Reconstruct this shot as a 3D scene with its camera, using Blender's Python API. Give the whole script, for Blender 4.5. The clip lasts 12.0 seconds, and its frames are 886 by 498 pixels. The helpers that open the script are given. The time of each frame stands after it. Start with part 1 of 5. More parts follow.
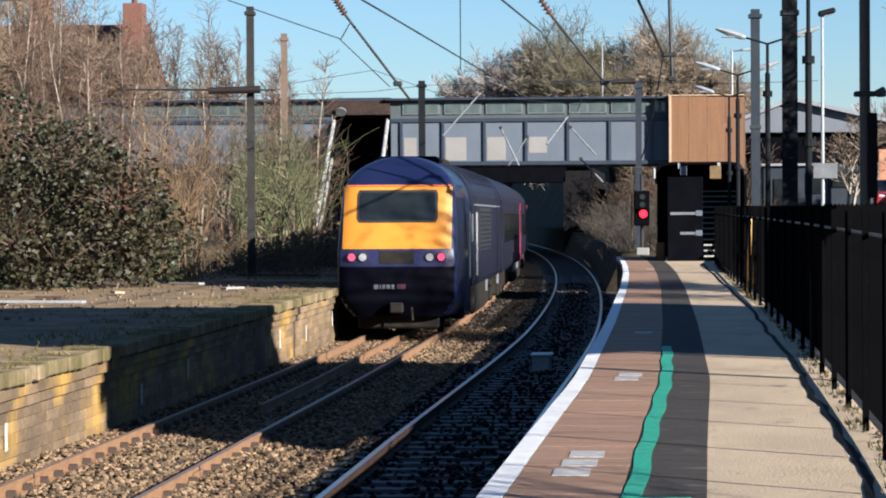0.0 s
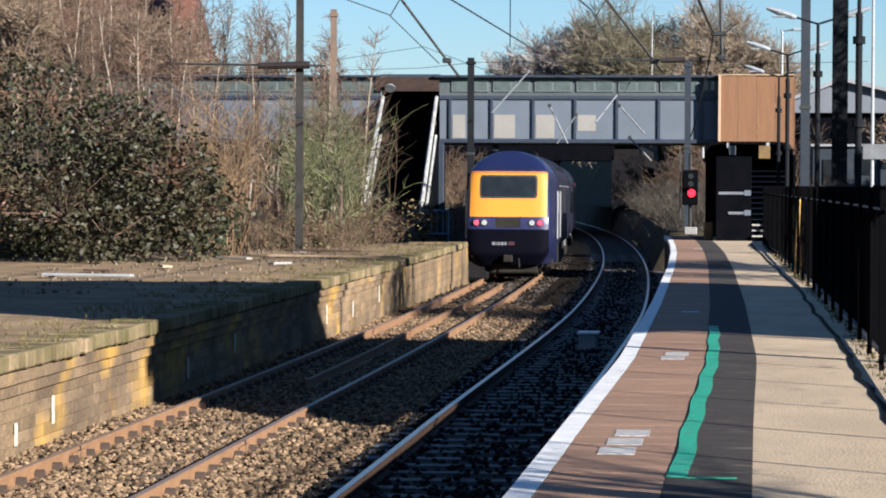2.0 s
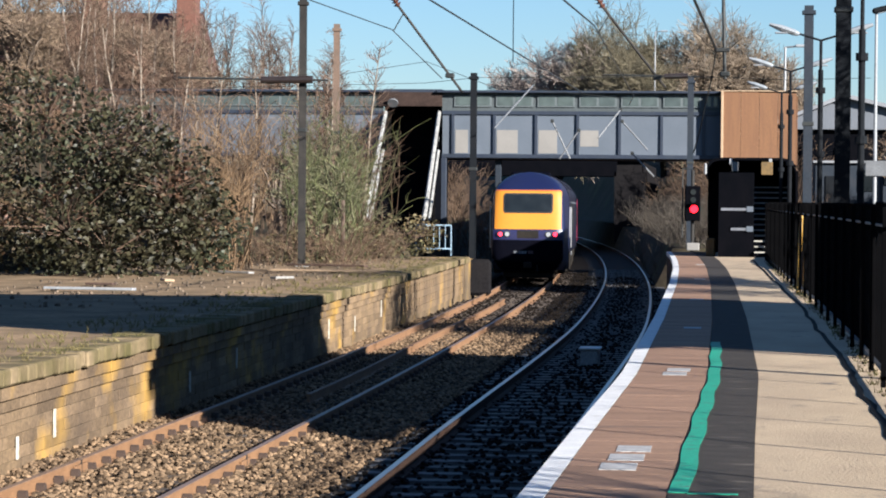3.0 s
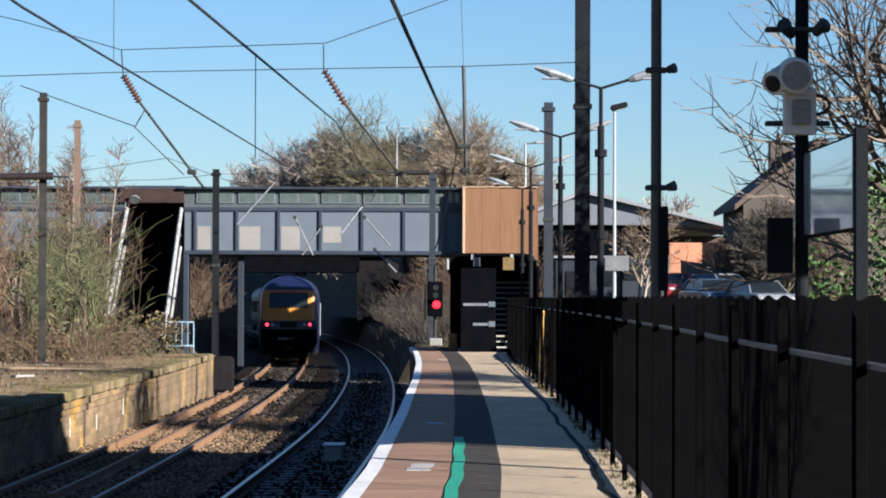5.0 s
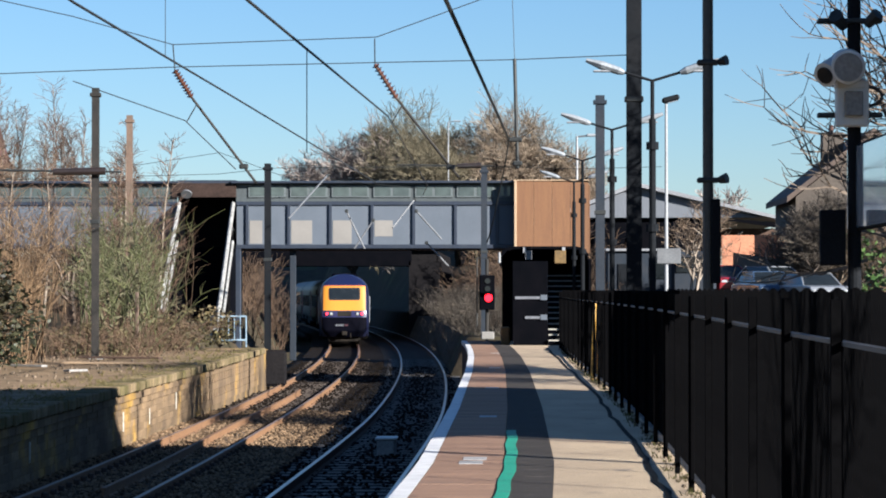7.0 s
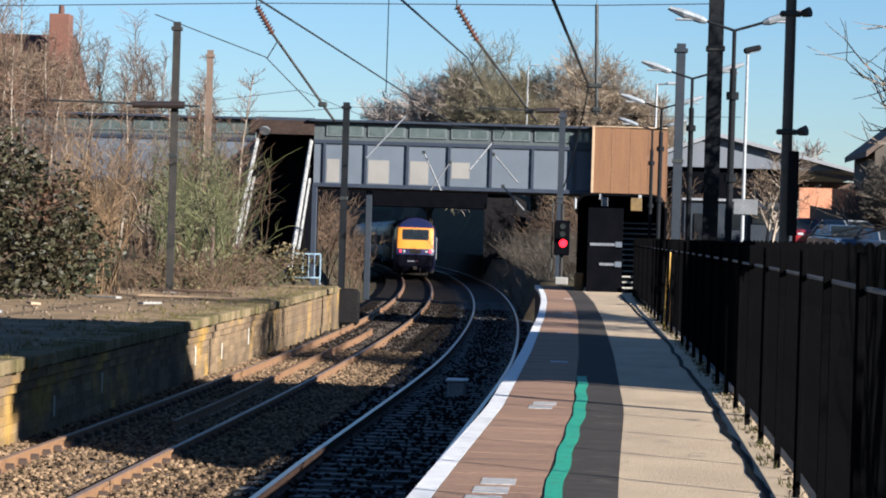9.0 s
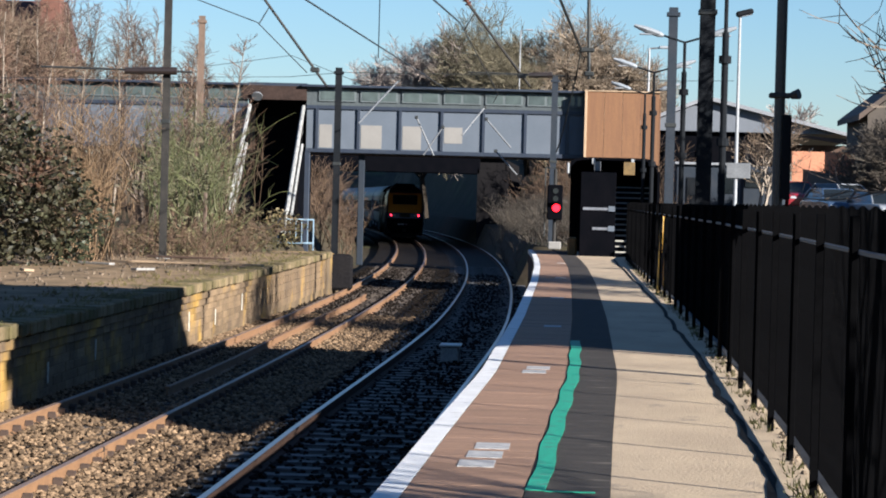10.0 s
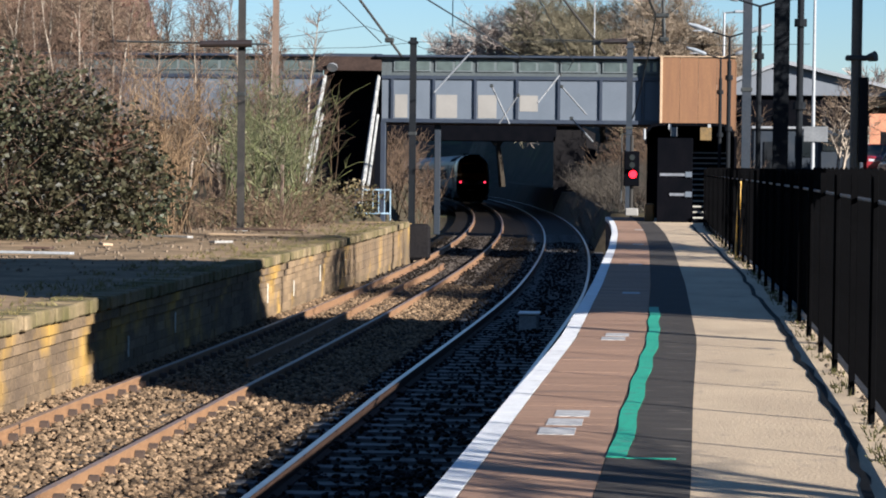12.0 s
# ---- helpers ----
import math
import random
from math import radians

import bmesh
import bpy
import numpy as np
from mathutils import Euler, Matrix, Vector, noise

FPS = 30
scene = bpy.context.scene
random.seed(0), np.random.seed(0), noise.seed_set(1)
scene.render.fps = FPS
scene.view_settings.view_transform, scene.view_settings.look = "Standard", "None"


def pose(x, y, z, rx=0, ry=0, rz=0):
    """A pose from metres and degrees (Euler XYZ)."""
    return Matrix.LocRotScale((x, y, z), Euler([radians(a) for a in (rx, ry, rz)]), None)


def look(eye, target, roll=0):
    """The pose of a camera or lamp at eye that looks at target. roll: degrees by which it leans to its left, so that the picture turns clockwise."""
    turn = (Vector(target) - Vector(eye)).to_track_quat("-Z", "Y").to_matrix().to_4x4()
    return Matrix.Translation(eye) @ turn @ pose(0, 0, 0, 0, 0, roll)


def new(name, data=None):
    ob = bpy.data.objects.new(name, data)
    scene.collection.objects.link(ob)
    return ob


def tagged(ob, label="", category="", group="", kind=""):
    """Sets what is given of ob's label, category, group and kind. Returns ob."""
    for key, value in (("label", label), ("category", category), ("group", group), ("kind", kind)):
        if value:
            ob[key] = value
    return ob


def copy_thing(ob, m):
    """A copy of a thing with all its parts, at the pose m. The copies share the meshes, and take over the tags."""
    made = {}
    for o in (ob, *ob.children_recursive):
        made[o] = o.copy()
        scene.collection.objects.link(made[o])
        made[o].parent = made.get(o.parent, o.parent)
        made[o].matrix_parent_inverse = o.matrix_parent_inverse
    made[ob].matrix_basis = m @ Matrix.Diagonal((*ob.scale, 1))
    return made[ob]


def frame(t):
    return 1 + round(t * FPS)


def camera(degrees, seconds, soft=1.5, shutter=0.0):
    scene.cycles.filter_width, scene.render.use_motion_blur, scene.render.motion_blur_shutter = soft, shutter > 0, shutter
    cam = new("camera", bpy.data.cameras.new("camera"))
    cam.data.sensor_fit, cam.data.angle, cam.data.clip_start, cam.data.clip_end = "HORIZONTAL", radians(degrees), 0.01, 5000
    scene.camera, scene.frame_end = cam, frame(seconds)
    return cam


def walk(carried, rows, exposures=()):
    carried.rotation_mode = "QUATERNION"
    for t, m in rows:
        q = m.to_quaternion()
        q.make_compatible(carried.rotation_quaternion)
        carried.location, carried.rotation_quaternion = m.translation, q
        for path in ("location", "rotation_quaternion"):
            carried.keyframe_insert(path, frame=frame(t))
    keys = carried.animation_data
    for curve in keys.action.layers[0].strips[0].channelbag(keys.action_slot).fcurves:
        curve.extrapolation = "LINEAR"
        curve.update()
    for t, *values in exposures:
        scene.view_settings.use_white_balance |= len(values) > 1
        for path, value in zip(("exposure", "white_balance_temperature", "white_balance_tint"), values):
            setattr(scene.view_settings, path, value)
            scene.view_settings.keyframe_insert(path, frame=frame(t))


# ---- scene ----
# ---- the camera: held by hand at one spot on the platform, zoomed in ----
EYE = 1.68
cam = camera(18.55, 12.0, soft=1.9)
ROWS = [
    (0.0, 4.765, -0.89, 0.317),
    (0.5, 4.744, -0.929, 0.34),
    (1.0, 5.101, -1.256, 0.214),
    (1.5, 5.565, -1.355, 0.122),
    (2.0, 5.779, -1.374, -0.256),
    (2.5, 5.954, -1.316, -0.385),
    (2.7, 5.968, -1.273, -0.378),
    (4.3, 2.773, 0.388, -0.837),
    (4.5, 2.058, 0.427, -0.57),
    (5.0, 0.406, 1.003, -0.184),
    (5.5, 0.0, 1.492, 0.0),
    (6.0, -0.303, 0.731, 0.312),
    (6.5, 0.487, 0.352, 0.301),
    (7.0, 1.503, 0.863, 0.008),
    (7.2, 1.563, 0.88, -0.214),
    (8.8, 3.163, -0.294, -1.706),
    (9.0, 3.086, -0.367, -1.746),
    (9.5, 2.608, -0.79, -1.538),
    (10.0, 2.937, -1.102, -1.516),
    (10.5, 3.277, -1.269, -1.201),
    (11.0, 3.63, -1.486, -0.895),
    (11.5, 4.066, -1.716, -0.755),
    (12.0, 4.549, -1.791, -0.628),
]
walk(cam, [(t, pose(0, 0, EYE, 90 + pitch, roll, yaw)) for t, yaw, pitch, roll in ROWS], exposures=[(0.0, 1.05, 5380, 10), (12.0, 1.05, 5380, 10)])

# ---- world, sun ----
SUN_EL = radians(20)
SUN_FROM = Vector((0.78, -0.62, 0)).normalized()
world = bpy.data.worlds.new("sky")
scene.world = world
world.use_nodes = True
wn = world.node_tree.nodes
sky = wn.new("ShaderNodeTexSky")
sky.sky_type, sky.sun_disc = "NISHITA", False
sky.sun_elevation = SUN_EL
sky.sun_rotation = math.atan2(SUN_FROM.x, SUN_FROM.y)
sky.air_density, sky.dust_density, sky.ozone_density = 1.0, 0.1, 4.0
world.node_tree.links.new(sky.outputs[0], wn["Background"].inputs[0])
wn["Background"].inputs[1].default_value = 0.055
sun = new("sun", bpy.data.lights.new("sun", "SUN"))
sun.data.energy, sun.data.angle, sun.data.color = 8.8, radians(0.55), (1.0, 0.85, 0.66)
to_sun = SUN_FROM * math.cos(SUN_EL) + Vector((0, 0, math.sin(SUN_EL)))
sun.matrix_basis = look(to_sun * 50, (0, 0, 0))


# ---- materials ----
def mat(name, col, rough=0.8, col2=None, scale=6.0, fine=60.0, bump=0.15, metal=0.0, amount=0.5, island=0.0, stain=None, stain_scale=0.7, stain_amount=0.0, spec=0.5, emit=None, emit_strength=0.0, rnd=0.0, coat=0.0, stretch=(1, 1, 1), grain=0.62, place=False):
    """Procedural surface: two scales of noise between col and col2, optional stains, island or object variation, fine bump."""
    m = bpy.data.materials.new(name)
    m.use_nodes = True
    n, l = m.node_tree.nodes, m.node_tree.links
    b = n["Principled BSDF"]
    b.inputs["Roughness"].default_value, b.inputs["Metallic"].default_value = rough, metal
    b.inputs["Specular IOR Level"].default_value = spec
    b.inputs["Coat Weight"].default_value = coat
    if emit:
        b.inputs["Emission Color"].default_value, b.inputs["Emission Strength"].default_value = (*emit, 1), emit_strength
    col2 = col2 or tuple(c * 0.7 for c in col)
    tc = n.new("ShaderNodeTexCoord")
    mp = n.new("ShaderNodeMapping")
    mp.inputs["Scale"].default_value = stretch
    if place:
        l.new(n.new("ShaderNodeNewGeometry").outputs["Position"], mp.inputs[0])
    else:
        l.new(tc.outputs["Object"], mp.inputs[0])

    def noise_at(s, detail=4.0):
        t = n.new("ShaderNodeTexNoise")
        t.inputs["Scale"].default_value, t.inputs["Detail"].default_value = s, detail
        l.new(mp.outputs[0], t.inputs["Vector"])
        return t.outputs["Fac"]

    def blend(fac, a, c, kind="MIX"):
        x = n.new("ShaderNodeMix")
        x.data_type, x.blend_type = "RGBA", kind
        for sock, v in ((x.inputs[0], fac), (x.inputs[6], a), (x.inputs[7], c)):
            if isinstance(v, tuple):
                sock.default_value = (*v, 1)
            elif isinstance(v, float):
                sock.default_value = v
            else:
                l.new(v, sock)
        return x.outputs[2]

    def ramp(v, lo, hi):
        r = n.new("ShaderNodeMapRange")
        r.inputs[1].default_value, r.inputs[2].default_value = lo, hi
        l.new(v, r.inputs[0])
        return r.outputs[0]

    big, small = noise_at(scale), noise_at(fine)
    c = blend(ramp(big, 0.5 - 0.35 * amount, 0.5 + 0.35 * amount + 0.01), col, col2)
    c = blend(ramp(small, 0.3, 0.75), c, blend(1.0, c, (grain, grain, grain), "MULTIPLY"))
    if stain:
        c = blend(ramp(noise_at(stain_scale, 6.0), 0.68 - 0.3 * stain_amount, 0.78 - 0.2 * stain_amount), c, stain)
    if island or rnd:
        g = n.new("ShaderNodeNewGeometry") if island else n.new("ShaderNodeObjectInfo")
        v = n.new("ShaderNodeMapRange")
        w = island or rnd
        v.inputs[3].default_value, v.inputs[4].default_value = 1 - w, 1 + w
        l.new(g.outputs["Random Per Island" if island else "Random"], v.inputs[0])
        hs = n.new("ShaderNodeHueSaturation")
        l.new(v.outputs[0], hs.inputs["Value"])
        l.new(c, hs.inputs["Color"])
        c = hs.outputs[0]
    l.new(c, b.inputs["Base Color"])
    if bump:
        bp = n.new("ShaderNodeBump")
        bp.inputs["Strength"].default_value, bp.inputs["Distance"].default_value = bump, 0.02
        l.new(small, bp.inputs["Height"])
        l.new(bp.outputs[0], b.inputs["Normal"])
    return m


M = {}
M["asphalt"] = mat("asphalt", (0.5, 0.39, 0.26), 0.9, (0.4, 0.31, 0.21), 1.2, 45, 0.3, stain=(0.178, 0.155, 0.13), stain_scale=2.5, stain_amount=0.2, stretch=(1, 0.5, 1), grain=0.8, spec=0.2)
M["tar"] = mat("tar_strip", (0.05, 0.045, 0.04), 0.9, (0.08, 0.07, 0.062), 2.2, 50, 0.35, amount=0.9, stretch=(1, 2.5, 1), stain=(0.126, 0.111, 0.0925), stain_scale=3.0, stain_amount=0.25, spec=0.1)
M["brownpave"] = mat("brown_paving", (0.34, 0.21, 0.135), 0.85, (0.265, 0.163, 0.108), 2.0, 40, 0.2, rnd=0.1, stretch=(0.6, 3, 1), stain=(0.118, 0.0888, 0.074), stain_amount=0.15, place=True, spec=0.2)
M["white"] = mat("white_line_paint", (0.76, 0.75, 0.73), 0.7, (0.6, 0.59, 0.57), 4, 40, 0.1, stain=(0.4, 0.38, 0.34), stain_scale=3.0, stain_amount=0.15, grain=0.85)
M["green"] = mat("green_line_paint", (0.0296, 0.37, 0.215), 0.65, (0.037, 0.296, 0.185), 7, 40, 0.1, stain=(0.074, 0.148, 0.111), stain_scale=7, stain_amount=0.25)
M["ground"] = mat("earth", (0.0666, 0.0503, 0.0333), 0.95, (0.0407, 0.037, 0.0207), 0.4, 6, 0.5, stain=(0.0666, 0.074, 0.0296), stain_amount=0.3, stain_scale=0.15, spec=0.1)
M["ballast_bed"] = mat("ballast_bed", (0.0651, 0.0503, 0.0367), 0.95, (0.0355, 0.0296, 0.0225), 5, 25, 0.6, spec=0.1)
M["stone"] = mat("ballast_stone", (0.189, 0.126, 0.0723), 0.9, (0.1, 0.0692, 0.0422), 1.3, 40, 0.2, island=0.8, amount=0.8, spec=0.2)
# far ballast: shade along the line is put into this colour
M["shadestone"] = mat("shade_brown_ballast", (0.0176, 0.0134, 0.0104), 0.9, (0.0104, 0.00826, 0.00673), 6, 25, 0.5, island=0.5, spec=0.06)
# platform track ballast: the platform's shade is put into the colour
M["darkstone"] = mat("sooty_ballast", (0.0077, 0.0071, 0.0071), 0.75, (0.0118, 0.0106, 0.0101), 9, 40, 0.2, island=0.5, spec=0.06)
M["rust"] = mat("rusty_steel", (0.22, 0.119, 0.0528), 0.75, (0.167, 0.088, 0.0396), 3, 40, 0.15)
M["wornrail"] = mat("worn_brown_rail", (0.222, 0.148, 0.0999), 0.5, (0.178, 0.115, 0.074), 3, 40, 0.02, metal=0.2)
M["railtop"] = mat("polished_rail", (0.407, 0.392, 0.37), 0.32, (0.333, 0.318, 0.296), 3, 40, 0.02, metal=1.0)
M["sleeper"] = mat("old_sleeper", (0.0962, 0.0777, 0.0629), 0.9, (0.0592, 0.0481, 0.0407), 4, 30, 0.4, rnd=0.3, stretch=(1, 6, 1), spec=0.15)
# platform track sleeper and rail: soot and rust, darkened further for shade
M["sootshadesleeper"] = mat("soot_and_shade_sleeper", (0.085, 0.085, 0.088), 0.6, (0.016, 0.015, 0.015), 3, 30, 0.3, rnd=0.3, amount=0.4, spec=0.15)
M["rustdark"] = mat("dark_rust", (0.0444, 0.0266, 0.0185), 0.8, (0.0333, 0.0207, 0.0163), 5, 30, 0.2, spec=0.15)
M["black"] = mat("black_fence_paint", (0.0016, 0.0016, 0.002), 0.7, (0.0024, 0.0024, 0.0028), 2, 30, 0.05, spec=0.02)
M["greysteel"] = mat("galvanised_steel", (0.222, 0.229, 0.237), 0.5, (0.163, 0.17, 0.178), 3, 30, 0.05, metal=0.5)
M["maststeel"] = mat("weathered_mast", (0.0207, 0.02, 0.0192), 0.7, (0.037, 0.0333, 0.0296), 2, 30, 0.1, spec=0.2)
M["bluesteel"] = mat("blue_grey_paint", (0.0888, 0.111, 0.148), 0.5, (0.0666, 0.0851, 0.118), 2, 30, 0.05)
M["brick"] = mat("stained_brick", (0.234, 0.163, 0.0915), 0.9, (0.0977, 0.0703, 0.0469), 0.9, 26, 0.4, amount=0.6, rnd=0.25, stain=(0.287, 0.176, 0.0423), stain_scale=0.75, stain_amount=0.5, grain=0.5, place=True, spec=0.2)
M["mortar"] = mat("old_mortar", (0.2, 0.144, 0.0814), 0.95, (0.0888, 0.0666, 0.0444), 0.9, 30, 0.4, stain=(0.296, 0.185, 0.0481), stain_scale=0.75, stain_amount=0.5, place=True, spec=0.15)
M["coping"] = mat("mossy_coping", (0.207, 0.157, 0.0944), 0.95, (0.126, 0.0978, 0.0503), 1.3, 14, 0.5, rnd=0.2, stain=(0.0755, 0.066, 0.0283), stain_scale=0.9, stain_amount=0.75, place=True, spec=0.1)
M["oldplat"] = mat("old_platform_top", (0.3, 0.21, 0.125), 0.95, (0.15, 0.11, 0.065), 0.9, 12, 0.6, stain=(0.0814, 0.074, 0.0444), stain_scale=0.6, stain_amount=0.3, spec=0.1)
M["darkbrick"] = mat("dark_brick", (0.0962, 0.0629, 0.0481), 0.9, (0.0592, 0.0407, 0.0333), 2, 14, 0.3, spec=0.15)
# white panels dimmed and blued: their shade is put in the colour
M["panel"] = mat("white_panel", (0.0792, 0.0936, 0.117), 0.6, (0.0666, 0.081, 0.102), 1.0, 12, 0.02, rnd=0.05, grain=0.93)
M["patch"] = mat("pale_patch", (0.19, 0.18, 0.165), 0.6, (0.16, 0.152, 0.14), 1.0, 12, 0.02, grain=0.93)
M["ply"] = mat("plywood", (0.165, 0.078, 0.03), 0.75, (0.14, 0.064, 0.026), 1.5, 20, 0.08, stretch=(6, 6, 0.6), rnd=0.06)
M["bluebeam"] = mat("dark_blue_beam", (0.0148, 0.0222, 0.0407), 0.5, (0.0222, 0.0296, 0.0444), 2, 20, 0.05)
# near black; on the stairs this colour also holds their shade
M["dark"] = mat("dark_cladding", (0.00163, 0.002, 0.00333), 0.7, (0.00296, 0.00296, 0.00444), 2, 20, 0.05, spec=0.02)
M["glass"] = mat("window_glass", (0.06, 0.075, 0.075), 0.06, (0.08, 0.1, 0.095), 0.6, 3, 0.0)
M["trainblue"] = mat("train_blue", (0.006, 0.009, 0.042), 0.4, (0.007, 0.01, 0.038), 1.2, 30, 0.02, coat=0.2, grain=0.9)
# train sides: darker blue than the nose, with brown stains
M["sideblue"] = mat("dark_stained_train_side", (0.005, 0.006, 0.018), 0.5, (0.008, 0.008, 0.014), 1.2, 20, 0.03, grain=0.8, stain=(0.0222, 0.0185, 0.0148), stain_amount=0.3, spec=0.25)
M["yellow"] = mat("train_yellow", (0.44, 0.18, 0.011), 0.45, (0.4, 0.16, 0.011), 0.8, 10, 0.0, coat=0.1, grain=0.93)
M["underframe"] = mat("underframe", (0.0118, 0.0104, 0.00888), 0.85, (0.0207, 0.017, 0.0133), 3, 20, 0.2, spec=0.15)
M["trainglass"] = mat("train_glass", (0.01, 0.013, 0.015), 0.06, (0.015, 0.018, 0.02), 1, 3, 0.0)
M["rubber"] = mat("black_rubber", (0.00888, 0.00888, 0.00888), 0.7, None, 3, 30, 0.05)
M["pink"] = mat("pink_door", (0.266, 0.0148, 0.0518), 0.4, (0.222, 0.0148, 0.0518), 2, 20, 0.02)
M["silver"] = mat("silver_handrail", (0.555, 0.562, 0.577), 0.35, (0.444, 0.444, 0.459), 3, 20, 0.02, metal=0.6)
M["tail"] = mat("tail_lamp", (0.5, 0.02, 0.03), 0.3, None, 3, 20, 0.0, emit=(1.0, 0.03, 0.06), emit_strength=2.2)
M["headlens"] = mat("lamp_lens", (0.34, 0.35, 0.37), 0.12, (0.27, 0.28, 0.3), 3, 20, 0.0)
M["lampred"] = mat("signal_red", (0.5, 0.01, 0.02), 0.3, None, 3, 20, 0.0, emit=(1.0, 0.006, 0.012), emit_strength=3.0)
M["insul"] = mat("brown_insulator", (0.104, 0.0444, 0.0296), 0.25, (0.074, 0.0333, 0.0222), 3, 20, 0.0)
M["wire"] = mat("wire", (0.037, 0.0407, 0.0407), 0.6, None, 3, 20, 0.0, metal=0.4)
M["bark"] = mat("bark", (0.148, 0.111, 0.074), 0.9, (0.0888, 0.0666, 0.0444), 3, 25, 0.3, island=0.2)
M["twig"] = mat("twigs", (0.139, 0.0884, 0.0503), 0.9, (0.1, 0.0629, 0.0377), 1, 20, 0.0, island=0.35)
M["redtwig"] = mat("birch_twigs", (0.145, 0.0827, 0.0528), 0.9, (0.101, 0.0686, 0.044), 1, 20, 0.0, island=0.3)
M["birch"] = mat("birch_bark", (0.326, 0.272, 0.213), 0.85, (0.148, 0.118, 0.0888), 4, 25, 0.2)
M["straw"] = mat("willow_stems", (0.23, 0.149, 0.0765), 0.9, (0.17, 0.111, 0.0595), 1, 20, 0.0, island=0.35)
M["olive"] = mat("olive_stems", (0.111, 0.118, 0.0407), 0.9, (0.074, 0.0814, 0.0296), 1, 20, 0.0, island=0.35)
M["leaf"] = mat("bush_leaves", (0.0266, 0.0311, 0.0163), 0.5, (0.0444, 0.037, 0.02), 0.6, 20, 0.0, island=0.7, stain=(0.0814, 0.037, 0.0237), stain_scale=0.45, stain_amount=0.45, spec=0.2)
M["greenleaf"] = mat("laurel_leaves", (0.037, 0.0814, 0.0185), 0.6, (0.0666, 0.111, 0.0222), 0.8, 20, 0.0, island=0.6)
M["roof"] = mat("clay_roof_tiles", (0.0888, 0.0407, 0.0311), 0.85, (0.0666, 0.0333, 0.0266), 1, 14, 0.2, rnd=0.1)
M["redbrick"] = mat("red_brick", (0.148, 0.0629, 0.0407), 0.9, (0.111, 0.0518, 0.037), 1, 16, 0.2)
M["render"] = mat("brown_render", (0.0814, 0.0666, 0.0533), 0.9, (0.0666, 0.0548, 0.0444), 0.6, 8, 0.1)
M["cladding"] = mat("grey_cladding", (0.126, 0.137, 0.159), 0.5, (0.111, 0.122, 0.141), 0.3, 8, 0.03, stretch=(8, 1, 0.2))
M["orange"] = mat("orange_brick", (0.444, 0.192, 0.104), 0.85, (0.385, 0.167, 0.0925), 0.5, 10, 0.1)
M["timber"] = mat("timber_fence", (0.104, 0.0962, 0.0777), 0.9, (0.074, 0.0703, 0.0592), 2, 16, 0.2, stretch=(5, 5, 0.5))
M["yellowpole"] = mat("yellow_pole", (0.407, 0.237, 0.0222), 0.6, (0.296, 0.163, 0.0222), 4, 30, 0.05)
M["concrete"] = mat("grey_concrete", (0.252, 0.244, 0.229), 0.9, (0.2, 0.192, 0.178), 3, 25, 0.2)
M["offwhite"] = mat("off_white_plastic", (0.55, 0.53, 0.49), 0.5, (0.47, 0.45, 0.41), 4, 20, 0.0, grain=0.94)
# pale blue base: part of the sky reflection is put in the colour
M["board"] = mat("glossy_board", (0.5, 0.55, 0.6), 0.1, (0.54, 0.58, 0.62), 1, 8, 0.0, coat=1.0)
M["tyre"] = mat("tyre", (0.0148, 0.0148, 0.0148), 0.85, None, 5, 30, 0.1)


# ---- mesh helpers ----
def part(name, bm, material, parent=None, label="", smooth=False):
    me = bpy.data.meshes.new(name)
    bm.to_mesh(me)
    bm.free()
    me.materials.append(M[material])
    if smooth:
        for p in me.polygons:
            p.use_smooth = True
    ob = new(name, me)
    ob.parent = parent
    return tagged(ob, label) if label else ob


def thing(name, label, category, group="", at=None, kind=""):
    ob = new(name)
    ob.empty_display_size = 0.2
    if at is not None:
        ob.matrix_basis = at
    return tagged(ob, label, category, group, kind)


def box(bm, x0, x1, y0, y1, z0, z1, bevel=0.0):
    v = [bm.verts.new((x, y, z)) for x in (x0, x1) for y in (y0, y1) for z in (z0, z1)]
    fs = [bm.faces.new([v[i] for i in f]) for f in ((0, 1, 3, 2), (4, 6, 7, 5), (0, 4, 5, 1), (2, 3, 7, 6), (0, 2, 6, 4), (1, 5, 7, 3))]
    if bevel:
        bmesh.ops.bevel(bm, geom=list({e for f in fs for e in f.edges}), offset=bevel, segments=1, affect="EDGES", profile=0.5)
    return bm


def bx(x0, x1, y0, y1, z0, z1, bevel=0.0):
    return box(bmesh.new(), x0, x1, y0, y1, z0, z1, bevel)


def rod(bm, p, q, r, r2=None, n=8):
    p, q = Vector(p), Vector(q)
    d = (q - p).normalized()
    u = d.orthogonal().normalized()
    w = d.cross(u)
    r2 = r if r2 is None else r2
    rings = []
    for c, k in ((p, r), (q, r2)):
        rings.append([bm.verts.new(c + (u * math.cos(2 * math.pi * i / n) + w * math.sin(2 * math.pi * i / n)) * k) for i in range(n)])
    for i in range(n):
        bm.faces.new((rings[0][i], rings[0][(i + 1) % n], rings[1][(i + 1) % n], rings[1][i]))
    bm.faces.new(rings[0][::-1])
    bm.faces.new(rings[1])
    return bm


def rd(p, q, r, r2=None, n=8):
    return rod(bmesh.new(), p, q, r, r2, n)


